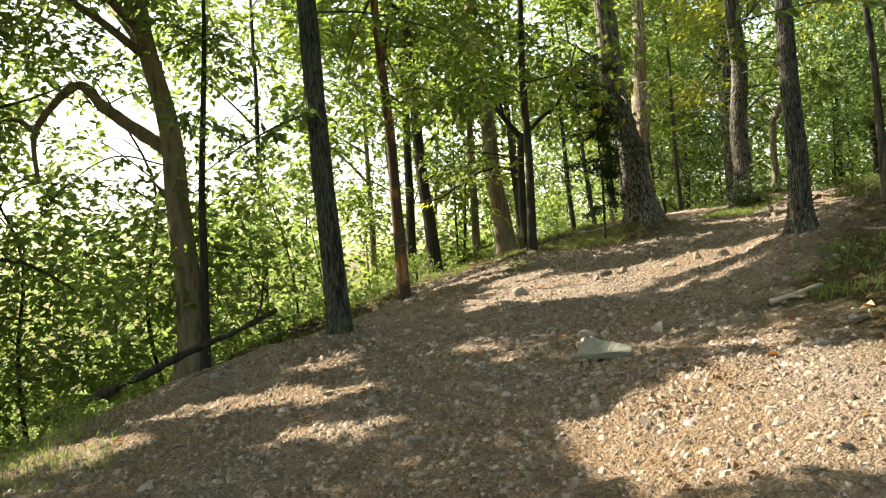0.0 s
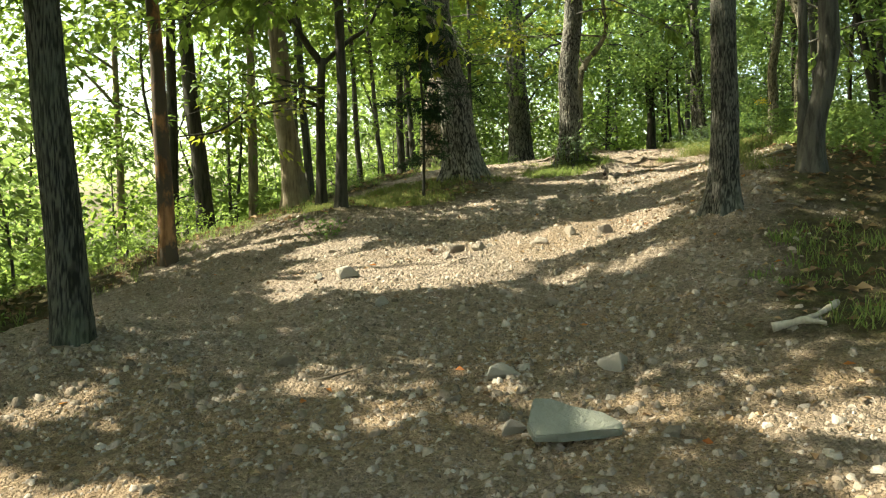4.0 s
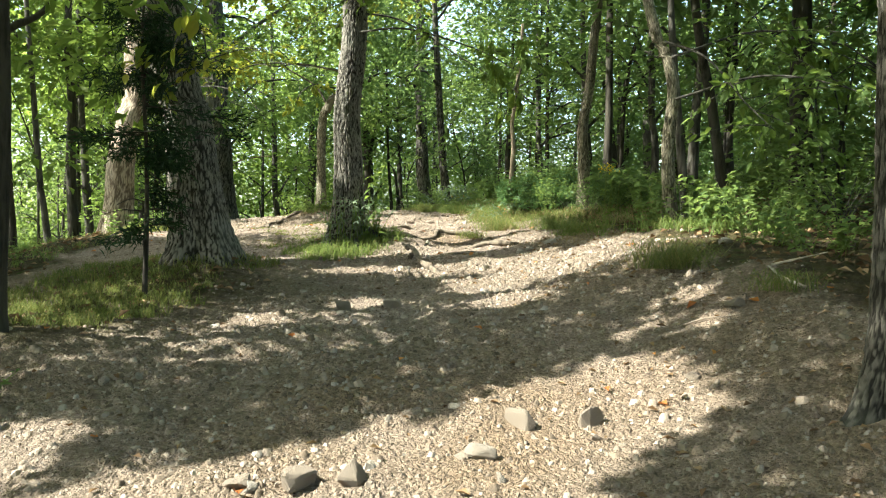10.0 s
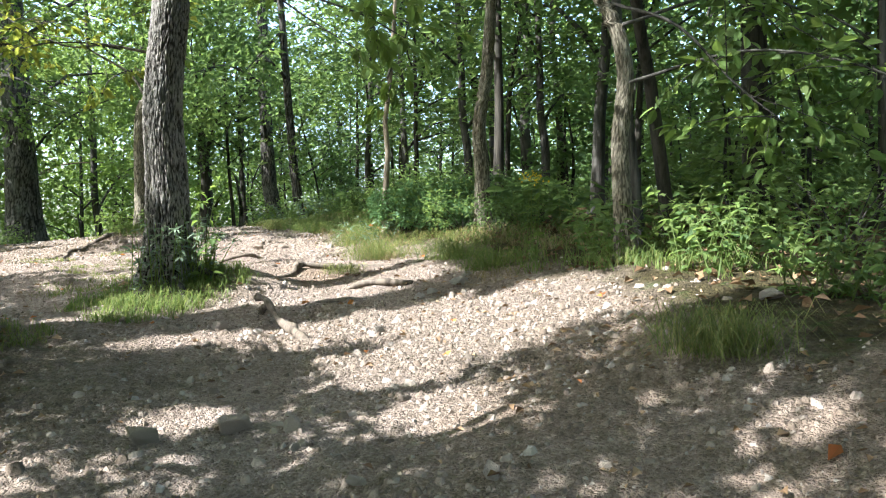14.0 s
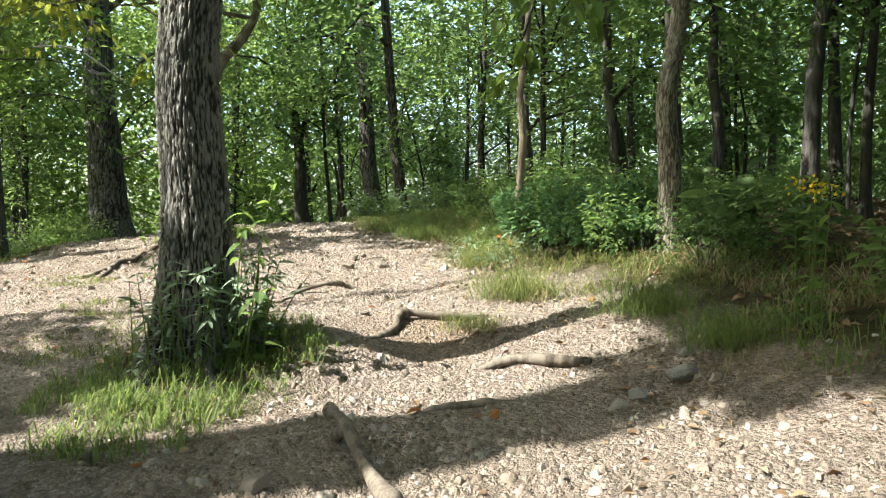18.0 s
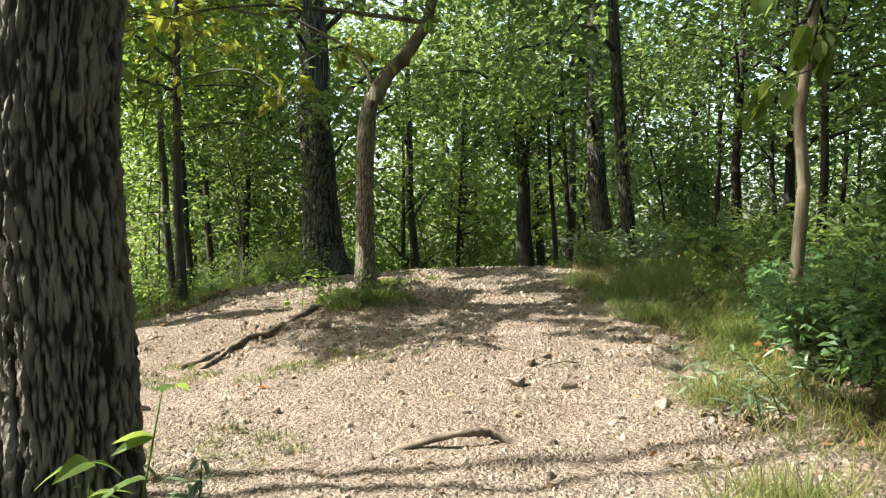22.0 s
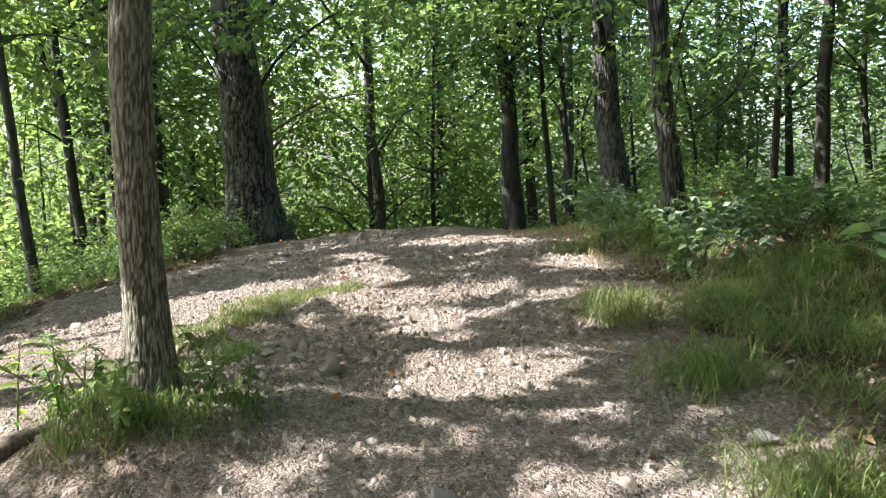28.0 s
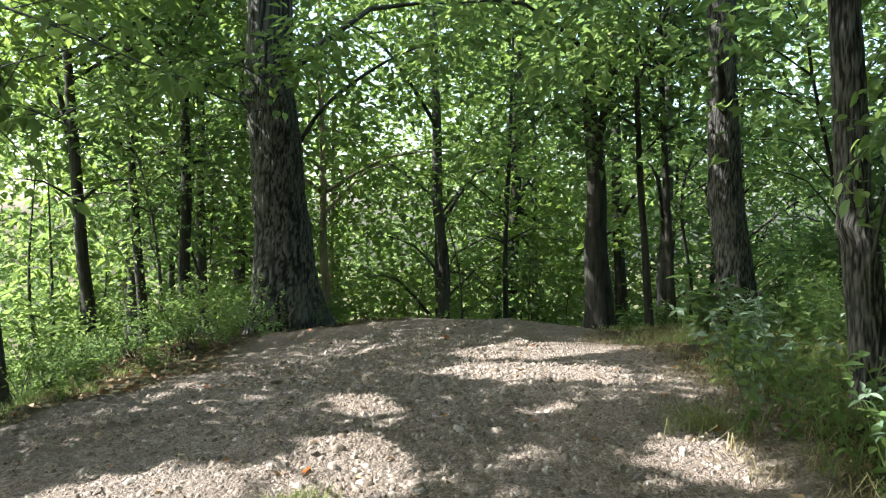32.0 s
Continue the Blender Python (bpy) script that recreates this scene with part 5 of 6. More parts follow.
THIN = [thin_tree(k, l, b, h, r) for k, (l, b, h, r) in enumerate(((LEAF_DARK, BARK_DARK, 7.5, .055), (LEAF_MID, BARK_GREY, 6.0, .04), (LEAF_SUN, BARK_DARK, 8.5, .07), (LEAF_MID, BARK_DARK, 5.2, .035)))]
place_all(THIN, scatter(rng, 105, lambda x, y: (4.2 < off(x, y) < 17 and y > 8 and not (y < 12 and x < 8)) or (-13 < off(x, y) < -7.5 and y > 15 and sunless(x, y, 7.5)) or (36.5 < y < 50 and abs(off(x, y)) < 16), 1.25, (-8, 34, 8, 50), KEEP), rng, .8, 1.25)
LEFT_SAP = [sapling(k, (LEAF_SUN, LEAF_SUN, LEAF_MID)[k % 3], (BARK_GREY, BARK_DARK)[k % 2], h, n, r, s) for k, (h, n, r, s) in enumerate(((4.5, 40, 1.1, .17), (3.4, 34, .9, .15), (5.6, 46, 1.3, .18)))]
RIGHT_SAP = [sapling(10 + k, (LEAF_DARK, LEAF_MID, LEAF_DARK)[k % 3], (BARK_DARK, BARK_GREY)[k % 2], h, n, r, s) for k, (h, n, r, s) in enumerate(((4.4, 40, 1.1, .16), (3.2, 34, .9, .14), (5.4, 46, 1.3, .17)))]
place_all(LEFT_SAP, scatter(rng, 72, lambda x, y: -24 < off(x, y) < -7.2 and y > 6 and sunless(x, y, 4.8) and not (-.58 < x / max(y, .1) < -.22 and y < 17), 1.6, (-24, 22, 6, 58), [*KEEP, (-3.5, 12.5, 2.2), (1, 16, 1.5)]), rng)
place_all(RIGHT_SAP, scatter(rng, 74, lambda x, y: 5.0 < off(x, y) < 22 and y > 4 and not (y < 12 and x < 8), 1.5, (4, 40, 4, 56), KEEP), rng)

LEFT_SHRUB = [shrub(k, (LEAF_SUN, LEAF_MID)[k % 2], h, r, s) for k, (h, r, s) in enumerate(((1.1, .8, .08), (.8, .7, .07)))]
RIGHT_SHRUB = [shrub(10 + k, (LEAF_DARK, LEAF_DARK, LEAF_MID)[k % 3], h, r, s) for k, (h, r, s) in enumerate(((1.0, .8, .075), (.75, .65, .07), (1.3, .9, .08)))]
place_all(LEFT_SHRUB, scatter(rng, 74, lambda x, y: -14 < off(x, y) < -5.6 - (1.2 if y > 20 else 0) and y > 5, .9, (-12, 18, 5, 50), [*KEEP]), rng, .6, 1.1)
place_all(RIGHT_SHRUB, [(11.0, 17.9), (11.2, 18.5), (11.9, 18.8), (10.35, 17.35), (10.9, 17.1), (11.8, 17.9), (10.75, 18.25), (10.1, 16.85), (9.75, 16.1), (10.4, 16.2), (11.6, 19.5), (12.0, 20.3)] +
          scatter(rng, 70, lambda x, y: float(trail_edge(y)) + 1.5 < off(x, y) < 11 and y > 9, .95, (4, 28, 8, 48), [(10.3, 17.6, 1.3)]), rng, .6, 1.05)
BANK_SHRUB = [shrub(20 + k, LEAF_BANK, h, r, .075, 34, 40) for k, (h, r) in enumerate(((.8, .55), (.65, .5)))]
place_all(BANK_SHRUB, [(10.62, 18.35), (10.5, 17.8), (10.95, 18.75), (10.95, 18.1), (11.4, 18.4), (11.6, 19.3), (10.3, 17.3), (10.7, 17.25), (11.2, 17.6)], rng, .85, 1.1)
LEFT_WEED = [herb(k, (LEAF_SUN, LEAF_MID)[k % 2], .5 + .1 * k, 7, .1) for k in range(2)]
RIGHT_WEED = [herb(10 + k, (LEAF_MID, LEAF_DARK, LEAF_MID)[k % 3], h, 7, l) for k, (h, l) in enumerate(((.45, .13), (.6, .15), (.35, .1)))]
place_all(LEFT_WEED, scatter(rng, 50, lambda x, y: -7.5 < off(x, y) < -4.4 and y > 6, .5, (-10, 14, 6, 36), KEEP), rng, .6, 1.2)
place_all(RIGHT_WEED, scatter(rng, 95, lambda x, y: float(trail_edge(y)) + .75 < off(x, y) < float(trail_edge(y)) + 3.2 and y > 9.8, .45, (3, 22, 9, 36), [(5.9, 11.9, .7), (10.2, 19.5, 1.5), (11.1, 21.0, 1.3), (9.8, 17.6, 1.0)]), rng, .7, 1.2)

# ---- far woods that close the view ----
def far_woods(name, leaf, test, seed, n, label, tall=7, low=.1):
    rng = np.random.default_rng(seed)
    soup = Soup()
    ang, r = rng.uniform(0, 6.28, n * 6), rng.uniform(25, 56, n * 6)
    x, y = 9 + r * np.cos(ang), 19 + r * np.sin(ang)
    k = test(x, y)
    x, y = x[k][:n], y[k][:n]
    g = heights(x, y)
    top = tall + 4 * vnoise(x * .15, y * .15, 0, seed)
    c = np.stack([x, y, g + (low + (1 - low) * rng.uniform(0, 1, len(x)) ** .85) * top], -1)
    clumps(soup, c, rng, 40, 1.5, .36, .6)
    tagged(new(name, soup.mesh(name, leaf)), label, "woods", kind="stuff")


far_woods("far_woods", LEAF_SUN, lambda x, y: offsets(x, y) < -22, 71, 1100, "sunlit green woods beyond the slope")
far_woods("far_woods", LEAF_MID, lambda x, y: offsets(x, y) > 20, 72, 3600, "green woods beyond the ridge", 18, .1)
far_woods("far_woods", LEAF_MID, lambda x, y: (np.abs(offsets(x, y)) < 24) & (y > 47), 74, 3600, "green woods beyond the crest", 18, .14)


def valley_woods(n, seed):
    """Bushy woods that fill the valley below the slope."""
    rng = np.random.default_rng(seed)
    y = 14 + 62 * rng.uniform(0, 1, n) ** 1.4
    x = y * rng.uniform(-.95, -.1, n) - 1.5
    g = heights(x, y)
    d = np.hypot(x, y)
    top = np.clip(3.1 + .035 * d + 1.4 * vnoise(x * .12, y * .12, 0, seed) - g, 1.0, 15.0)
    c = np.stack([x, y, g + rng.uniform(.1, 1, n) * top], -1)
    soup = Soup()
    clumps(soup, c[d < 34], rng, 40, .8, .2, .6)
    clumps(soup, c[d >= 34], rng, 26, 1.4, .42, .6)
    tagged(new("valley_woods", soup.mesh("valley_woods", LEAF_MID)), "bright bushy woods filling the valley below", "woods", kind="stuff")


valley_woods(2500, 73)


# ---- stones ----
def stone_material(name, stops, rough=.9, by_object=False):
    m, nt, p, out = material(name)
    if by_object:
        src = nt.nodes.new("ShaderNodeObjectInfo").outputs["Random"]
    else:
        src = nt.nodes.new("ShaderNodeNewGeometry").outputs["Random Per Island"]
    col = ramp(nt, src, stops)
    fine = noise_of(nt, 26.0, 6.0)
    col = mixed(nt, fine, mixed(nt, .45, col, (.12, .1, .08)), col)
    nt.links.new(col, p.inputs["Base Color"])
    p.inputs["Roughness"].default_value = rough
    p.inputs["Specular IOR Level"].default_value = .2
    bump(nt, p, fine, .9, .02)
    return m


STONES = [(0, (.22, .185, .15)), (.35, (.33, .27, .22)), (.6, (.4, .335, .275)), (.85, (.35, .31, .265)), (1.0, (.43, .39, .345))]
GRAVEL = stone_material("gravel_stone", STONES)
ROCK = stone_material("tan_rock", STONES, by_object=True)
SLATE = stone_material("grey_slab", [(0, (.19, .2, .17)), (1, (.21, .22, .185))], by_object=True)
PALE_ROCK = stone_material("pale_rock", [(0, (.3, .28, .245)), (1, (.42, .39, .345))], by_object=True)

def pebbles(name, n, median, most, mat, label, seed, flat, noise, sides=5, smooth=False):
    """Angular stones lying in the dirt, each a lopsided stump with a broken top."""
    rng = np.random.default_rng(seed)
    N = n * 6
    px, py = rng.uniform(-6.0, 15.5, N), rng.uniform(1.2, 33.5, N)
    d = np.abs(offsets(px, py) + .3)
    keep = rng.uniform(0, 1, N) < bareness(px, py) * (noise[0] + noise[1] * crumble(px, py) ** 1.5) * np.clip(1.5 - .31 * d, .12, 1)
    px, py = px[keep][:n], py[keep][:n]
    n = len(px)
    size = np.clip(median * np.exp(rng.normal(size=n) * .5), .005, most)
    th = np.linspace(0, 2 * np.pi, sides, endpoint=False)[None] + rng.uniform(-.4, .4, (n, sides)) + rng.uniform(0, 6.28, (n, 1))
    low = rng.uniform(.75, 1.25, (n, sides))
    high = low * (rng.uniform(.25, .8, (n, sides)) if sides > 3 else 0)
    tilt, slope = rng.uniform(0, 6.28, (n, 1)), rng.uniform(0, .5, (n, 1))
    top = flat * rng.uniform(.7, 1.4, (n, 1)) * (1 + slope * np.cos(th - tilt)) * rng.uniform(.7, 1.2, (n, sides))
    a, k = rng.uniform(0, 6.28, (n, 1)), rng.uniform(.55, 1.0, (n, 1))
    rings = []
    for r, z in ((low, np.full((n, sides), -.35)), (high, top)):
        x, y = r * np.cos(th), r * np.sin(th) * k
        rings.append(np.stack([x * np.cos(a) - y * np.sin(a), x * np.sin(a) + y * np.cos(a), z], -1))
    i = np.arange(sides)
    foot = np.stack([px, py, surface(px, py)], -1)[:, None]
    if sides == 3:
        peak = rings[0].mean(1, keepdims=True) + np.concatenate([rng.uniform(-.4, .4, (n, 1, 2)), .35 + top[:, None, :1]], -1)
        v = np.concatenate([rings[0], peak], 1) * size[:, None, None] + foot
        tri = np.stack([i, (i + 1) % 3, np.full(3, 3)], -1)
        tagged(new(name, mesh(name, v.reshape(-1, 3), (tri[None] + 4 * np.arange(n)[:, None, None]).reshape(-1, 3), mat)), label, "gravel", kind="stuff")
        return
    v = np.concatenate(rings, 1) * size[:, None, None] + foot
    j = (i + 1) % sides
    wall = np.stack([i, j, j + sides, i + sides], -1)
    start = 2 * sides * np.arange(n)
    tagged(new(name, mesh(name, v.reshape(-1, 3), [(wall[None] + start[:, None, None]).reshape(-1, 4), start[:, None] + sides + i[None]], mat, smooth)), label, "gravel", kind="stuff")


CLOD = stone_material("dirt_clod", [(0, (.11, .083, .06)), (.4, (.21, .163, .125)), (.8, (.32, .262, .212)), (1.0, (.4, .35, .3))], .97)
pebbles("gravel", 72000, .0105, .028, CLOD, "loose crumbs of tan dirt and fine gravel on the trail", 19, .5, (.45, .55), 3)
pebbles("gravel", 36000, .0155, .046, CLOD, "broken clods of brown earth on the trail", 22, .44, (.04, .96), 5, True)
pebbles("gravel", 13000, .014, .045, GRAVEL, "angular stones strewn over the trail", 20, .38, (.6, .4))
rng = np.random.default_rng(21)


def rock_mesh(name, seed, points, shape, mat):
    """An angular rock: the hull of random points, cut to facets."""
    r = random.Random(seed)
    bm = bmesh.new()
    for _ in range(points):
        d = Vector((r.gauss(0, 1), r.gauss(0, 1), r.gauss(0, 1))).normalized() * r.uniform(.8, 1.05)
        bm.verts.new((d.x * shape[0], d.y * shape[1], d.z * shape[2]))
    out = bmesh.ops.convex_hull(bm, input=bm.verts)
    bmesh.ops.delete(bm, geom=[g for g in out["geom_interior"] if isinstance(g, bmesh.types.BMVert)], context="VERTS")
    bmesh.ops.bevel(bm, geom=bm.edges[:], offset=min(shape) * .09, segments=1, affect="EDGES")
    me = bpy.data.meshes.new(name)
    bm.to_mesh(me)
    bm.free()
    me.materials.append(mat)
    return me


ROCKS = [rock_mesh("rock", 50 + k, 9 + k % 4, (1.0, .75 + .05 * (k % 3), .45 + .08 * (k % 4)), ROCK) for k in range(8)]
PALES = [rock_mesh("rock", 80 + k, 9, (1.0, .8, .6), PALE_ROCK) for k in range(3)]


def rock(x, y, s, k, mat=None, label="angular tan rock lying on the trail", tilt=12, group="trail rocks", sink=.25):
    me = (PALES[k % 3] if mat else ROCKS[k % 8])
    r = random.Random(int(x * 1000 + y * 77))
    ob = thing("rock", pose(x, y, float(surface(np.array([x]), np.array([y]))[0]) + s * (.45 - sink), r.uniform(-tilt, tilt), r.uniform(-tilt, tilt), r.uniform(0, 360)) @ Matrix.Diagonal((s, s, s, 1)), label, "rock", group, me)
    return ob


# the pile by the median, and rocks that stand out
for k, (x, y, s) in enumerate(((10.38, 24.29, .1), (10.52, 24.3, .1), (10.3, 24.42, .085), (10.44, 24.12, .09), (10.22, 24.2, .08), (10.1, 24.02, .08), (10.58, 24.42, .09), (10.16, 24.32, .06), (10.34, 23.98, .06), (9.87, 24.87, .08), (10.48, 23.72, .07), (10.4, 23.55, .09))):
    rock(x, y, s, k, label="weathered rock in a small pile on the dirt", group="rock pile", sink=.15)
LOWER_ROCKS = ((0.96, 10.75, 0.16, 1), (0.72, 10.95, 0.09, 1), (2.13, 11.2, 0.16, 0), (2.35, 11.05, 0.12, 0), (1.95, 11.3, 0.1, 0), (2.0, 10.95, 0.09, 0), (2.95, 10.85, 0.1, 0), (1.24, 7.42, 0.12, 1), (1.85, 7.28, 0.15, 1), (-0.24, 5.1, 0.1, 0), (11.51, 21.49, 0.09, 1), (10.39, 19.55, 0.09, 1), (9.24, 19.81, 0.11, 0), (7.9, 15.14, 0.12, 1), (8.2, 15.3, 0.1, 1), (7.6, 15.2, 0.08, 1), (10.2, 21.75, 0.1, 0), (9.67, 18.84, 0.09, 1), (9.54, 20.17, 0.08, 0), (9.47, 19.53, 0.08, 0), (11.82, 29.35, 0.1, 0))
UPPER_ROCKS = ((8.9, 20.9, 0.06, 0), (3.3, 10.95, 0.13, 0), (3.6, 10.7, 0.11, 0), (5.2, 10.9, 0.1, 0), (4.6, 13.9, 0.14, 0), (4.2, 14.1, 0.12, 0), (4.75, 13.6, 0.1, 0), (6.8, 12.0, 0.09, 1), (0.15, 8.3, 0.09, 0), (-0.6, 6.3, 0.1, 0), (2.9, 5.9, 0.09, 1), (2.4, 5.4, 0.08, 1), (-2.5, 8.9, 0.1, 1), (-2.1, 9.3, 0.09, 0), (-1.8, 8.4, 0.08, 0), (3.1, 7.9, 0.1, 0), (2.2, 8.9, 0.08, 0), (1.0, 9.4, 0.09, 0))
for k, (x, y, s, p) in enumerate(LOWER_ROCKS + UPPER_ROCKS):
    rock(x, y, s, k, mat=p, label="pale weathered rock half sunk in the dirt" if p else "angular tan rock lying on the trail")
rng = np.random.default_rng(23)
placed = 0
while placed < 210:
    x, y = rng.uniform(-4, 14), rng.uniform(1.5, 31)
    if bareness(np.array([x]), np.array([y]))[0] < .7 or abs(off(x, y)) > 3.8:
        continue
    rock(x, y, float(np.clip(.04 * math.exp(rng.normal() * .4), .022, .085)), int(rng.integers(99)), mat=0, tilt=25)
    placed += 1

# the big flat slab, propped over a hollow
bm = bmesh.new()
rim = [(-.2, -.13), (-.04, -.12), (.1, -.09), (.24, -.08), (.26, -.03), (.17, .05), (.02, .1), (-.08, .17), (-.17, .16), (-.22, -.02)]
lower = [bm.verts.new((x, y, -.035 - .012 * (i % 2))) for i, (x, y) in enumerate(rim)]
upper = [bm.verts.new((x * .97, y * .95, .02 * ((i * 7) % 3) * .5)) for i, (x, y) in enumerate(rim)]
bm.faces.new(upper)
bm.faces.new(lower[::-1])
for i in range(len(rim)):
    j = (i + 1) % len(rim)
    bm.faces.new((lower[i], lower[j], upper[j], upper[i]))
bmesh.ops.bevel(bm, geom=bm.edges[:], offset=.008, segments=2, affect="EDGES")
me = bpy.data.meshes.new("stone_slab")
bm.to_mesh(me)
bm.free()
me.materials.append(SLATE)
thing("stone_slab", pose(1.19, 6.45, float(surface(np.array([1.19]), np.array([6.45]))[0]) + .08, 24, 2, -14) @ Matrix.Scale(.9, 4), "flat grey-green stone slab propped on the dirt", "rock", data=me)
for k, (x, y, s) in enumerate(((1.02, 6.7, .08), (1.33, 6.72, .08), (1.1, 6.4, .05), (1.32, 6.48, .05))):
    rock(x, y, s, k + 3)


# ---- roots, logs and sticks ----
def stick(name, pts, r1, r2, mat, label, category="branch", sides=10, lift=None, rough=.38, group=""):
    base = np.array(pts[0], float)
    line = smooth_line(np.array(pts, float) - base, 9 * len(pts))
    soup = Soup()
    tube(soup, line, np.linspace(r1, r2, len(line)) * (1 + .22 * vnoise(np.arange(len(line)) * .6, base[0], 0, 8)) * (.72 if category == "root" else 1), sides, rough, int(abs(base[0] * 100)))
    return thing(name, pose(*base), label, category, group, soup.mesh(name, mat, True))


def along(pts, lift):
    """Plan points laid on the ground, with their heights over it."""
    a = np.array(pts, float)
    return [(x, y, z + (lift[i] if isinstance(lift, (list, tuple)) else lift)) for i, (x, y, z) in enumerate(zip(a[:, 0], a[:, 1], surface(a[:, 0], a[:, 1])))]


stick("root_snag", along([(6.3, 15.95), (6.27, 15.8), (6.2, 15.55), (6.1, 15.25), (6.02, 14.95)], [.13, .14, .07, .02, -.05]), .04, .05, DEADWOOD, "weathered grey root snag sticking out of the dirt", "root")
stick("root_snag", along([(6.33, 15.95), (6.3, 15.88), (6.26, 15.75)], [-.02, .06, .12]), .045, .045, DEADWOOD, "stub of the weathered root snag", "root")
stick("tree_root", along([(8.05, 19.2), (8.2, 19.1), (8.42, 19.0), (8.6, 19.0), (8.75, 18.9)], [-.02, .03, .08, .05, -.04]), .03, .04, DEADWOOD, "exposed tan root arching over the dirt", "root")
stick("tree_root", along([(7.2, 17.1), (7.45, 17.12), (7.7, 17.2), (7.85, 17.3), (8.1, 17.15), (8.35, 16.95), (8.6, 16.6)], [-.05, -.015, .01, .035, .02, .0, -.04]), .04, .05, DEADWOOD, "gnarled root forming a step across the trail", "root")
stick("tree_root", along([(7.55, 16.25), (7.68, 16.12), (7.8, 15.92), (7.95, 15.75)], [0, .035, .035, 0]), .035, .05, DEADWOOD, "half-buried pale root beside the gravel", "root")
stick("tree_root", along([(6.8, 15.98), (7.0, 15.85), (7.25, 15.65)], [-.01, .02, -.01]), .03, .035, DEADWOOD, "half-buried pale root in the trail", "root")
stick("tree_root", along([(9.2, 23.25), (8.95, 23.3), (8.75, 23.2), (8.55, 23.28), (8.35, 23.1), (8.15, 23.06), (7.95, 22.8), (7.75, 22.7), (7.6, 22.42), (7.3, 22.2)], [.03, .01, .025, .0, .02, .005, .02, .0, .015, -.03]), .048, .046, DEADWOOD, "long exposed root of the bent tree", "root")
stick("tree_root", along([(7.9, 22.75), (7.75, 22.35), (7.5, 22.05)], [.02, .025, -.02]), .03, .026, DEADWOOD, "exposed root fork of the bent tree", "root")
for a0, l0 in ((5.3, .75), (4.4, .7), (3.6, .8), (.4, .55)):
    q = [(6.39 + math.cos(a0) * s, 17.43 + math.sin(a0) * s) for s in (.15, l0 * .55, l0)]
    stick("tree_root", along(q, [.14, .04, -.04]), .06, .03, BARK_GREY, "surface root of the furrowed oak", "root")
stick("fallen_log", [(-6.1, 12.54, -.41), (-5.06, 12.53, -.06), (-3.84, 12.52, .45), (-3.14, 12.52, .7), (-2.53, 12.51, .96)], .07, .045, BARK_DARK, "mossy dark fallen log leaning on the slope", "log")
stick("fallen_branch", [(-2.9, 12.5, .8), (-2.75, 12.45, 1.05), (-2.7, 12.45, 1.35), (-2.55, 12.4, 1.7)], .022, .008, BARK_DARK, "thin forked stem standing beside the fallen log", "branch")
stick("fallen_branch", [(-2.7, 12.45, 1.2), (-2.85, 12.45, 1.5), (-2.9, 12.45, 1.75)], .014, .006, BARK_DARK, "thin forked stem standing beside the fallen log", "branch")
lz = float(surface(np.array([-4.5]), np.array([9.7]))[0])
stick("fallen_log", [(-4.9, 9.5, lz - .05), (-4.6, 9.65, lz + .03), (-4.3, 9.8, lz + .08)], .075, .07, BARK_GREY, "short thick log lying on the slope", "log")
stick("dead_stick", along([(5.75, 11.0), (5.6, 10.9), (5.5, 10.75), (5.42, 10.55)], [.06, .1, .05, .02]), .008, .013, PALEWOOD, "bleached forked stick on the bank", "stick")
stick("dead_stick", along([(5.62, 10.9), (5.7, 10.72), (5.8, 10.6)], [.1, .14, .18]), .008, .004, PALEWOOD, "bleached forked stick on the bank", "stick")
stick("dead_stick", along([(2.75, 7.1), (2.9, 7.0), (3.05, 7.02), (3.2, 7.1)], [.03, .05, .06, .05]), .025, .015, PALEWOOD, "short bleached stick on the dirt", "stick")
stick("dead_stick", along([(2.88, 7.0), (2.95, 6.9)], [.05, .03]), .015, .01, PALEWOOD, "short bleached stick on the dirt", "stick")
rng = np.random.default_rng(29)
for k in range(60):
    x, y = rng.uniform(-3, 13), rng.uniform(4, 30)
    if bareness(np.array([x]), np.array([y]))[0] < .4:
        continue
    a, l = rng.uniform(0, 6.28), rng.uniform(.08, .3)
    stick("twig", along([(x, y), (x + math.cos(a) * l * .5 + .02, y + math.sin(a) * l * .5), (x + math.cos(a) * l, y + math.sin(a) * l)], [.01, .02, .012]), .007, .004, DEADWOOD, "small dead twig on the dirt", "twig", 5, group="twigs")


# ---- dead leaves ----
def litter(name, n, test, mat, size, seed, label):
    rng = np.random.default_rng(seed)
    x, y = rng.uniform(-8, 20, n * 6), rng.uniform(2, 38, n * 6)
    k = test(x, y, rng)
    x, y = x[k][:n], y[k][:n]
    soup = Soup()
    ang = rng.uniform(0, 6.28, len(x))
    L = size * rng.uniform(.5, 1.3, len(x))
    leaves(soup, np.stack([x, y, surface(x, y) + .012], -1), np.stack([np.cos(ang), np.sin(ang), rng.normal(size=len(x)) * .25], -1),
           rng.normal(size=(len(x), 3)) * .35 + np.array([0, 0, 1]), L, L * .6, .3)
    tagged(new(name, soup.mesh(name, mat)), label, "leaves", kind="stuff")


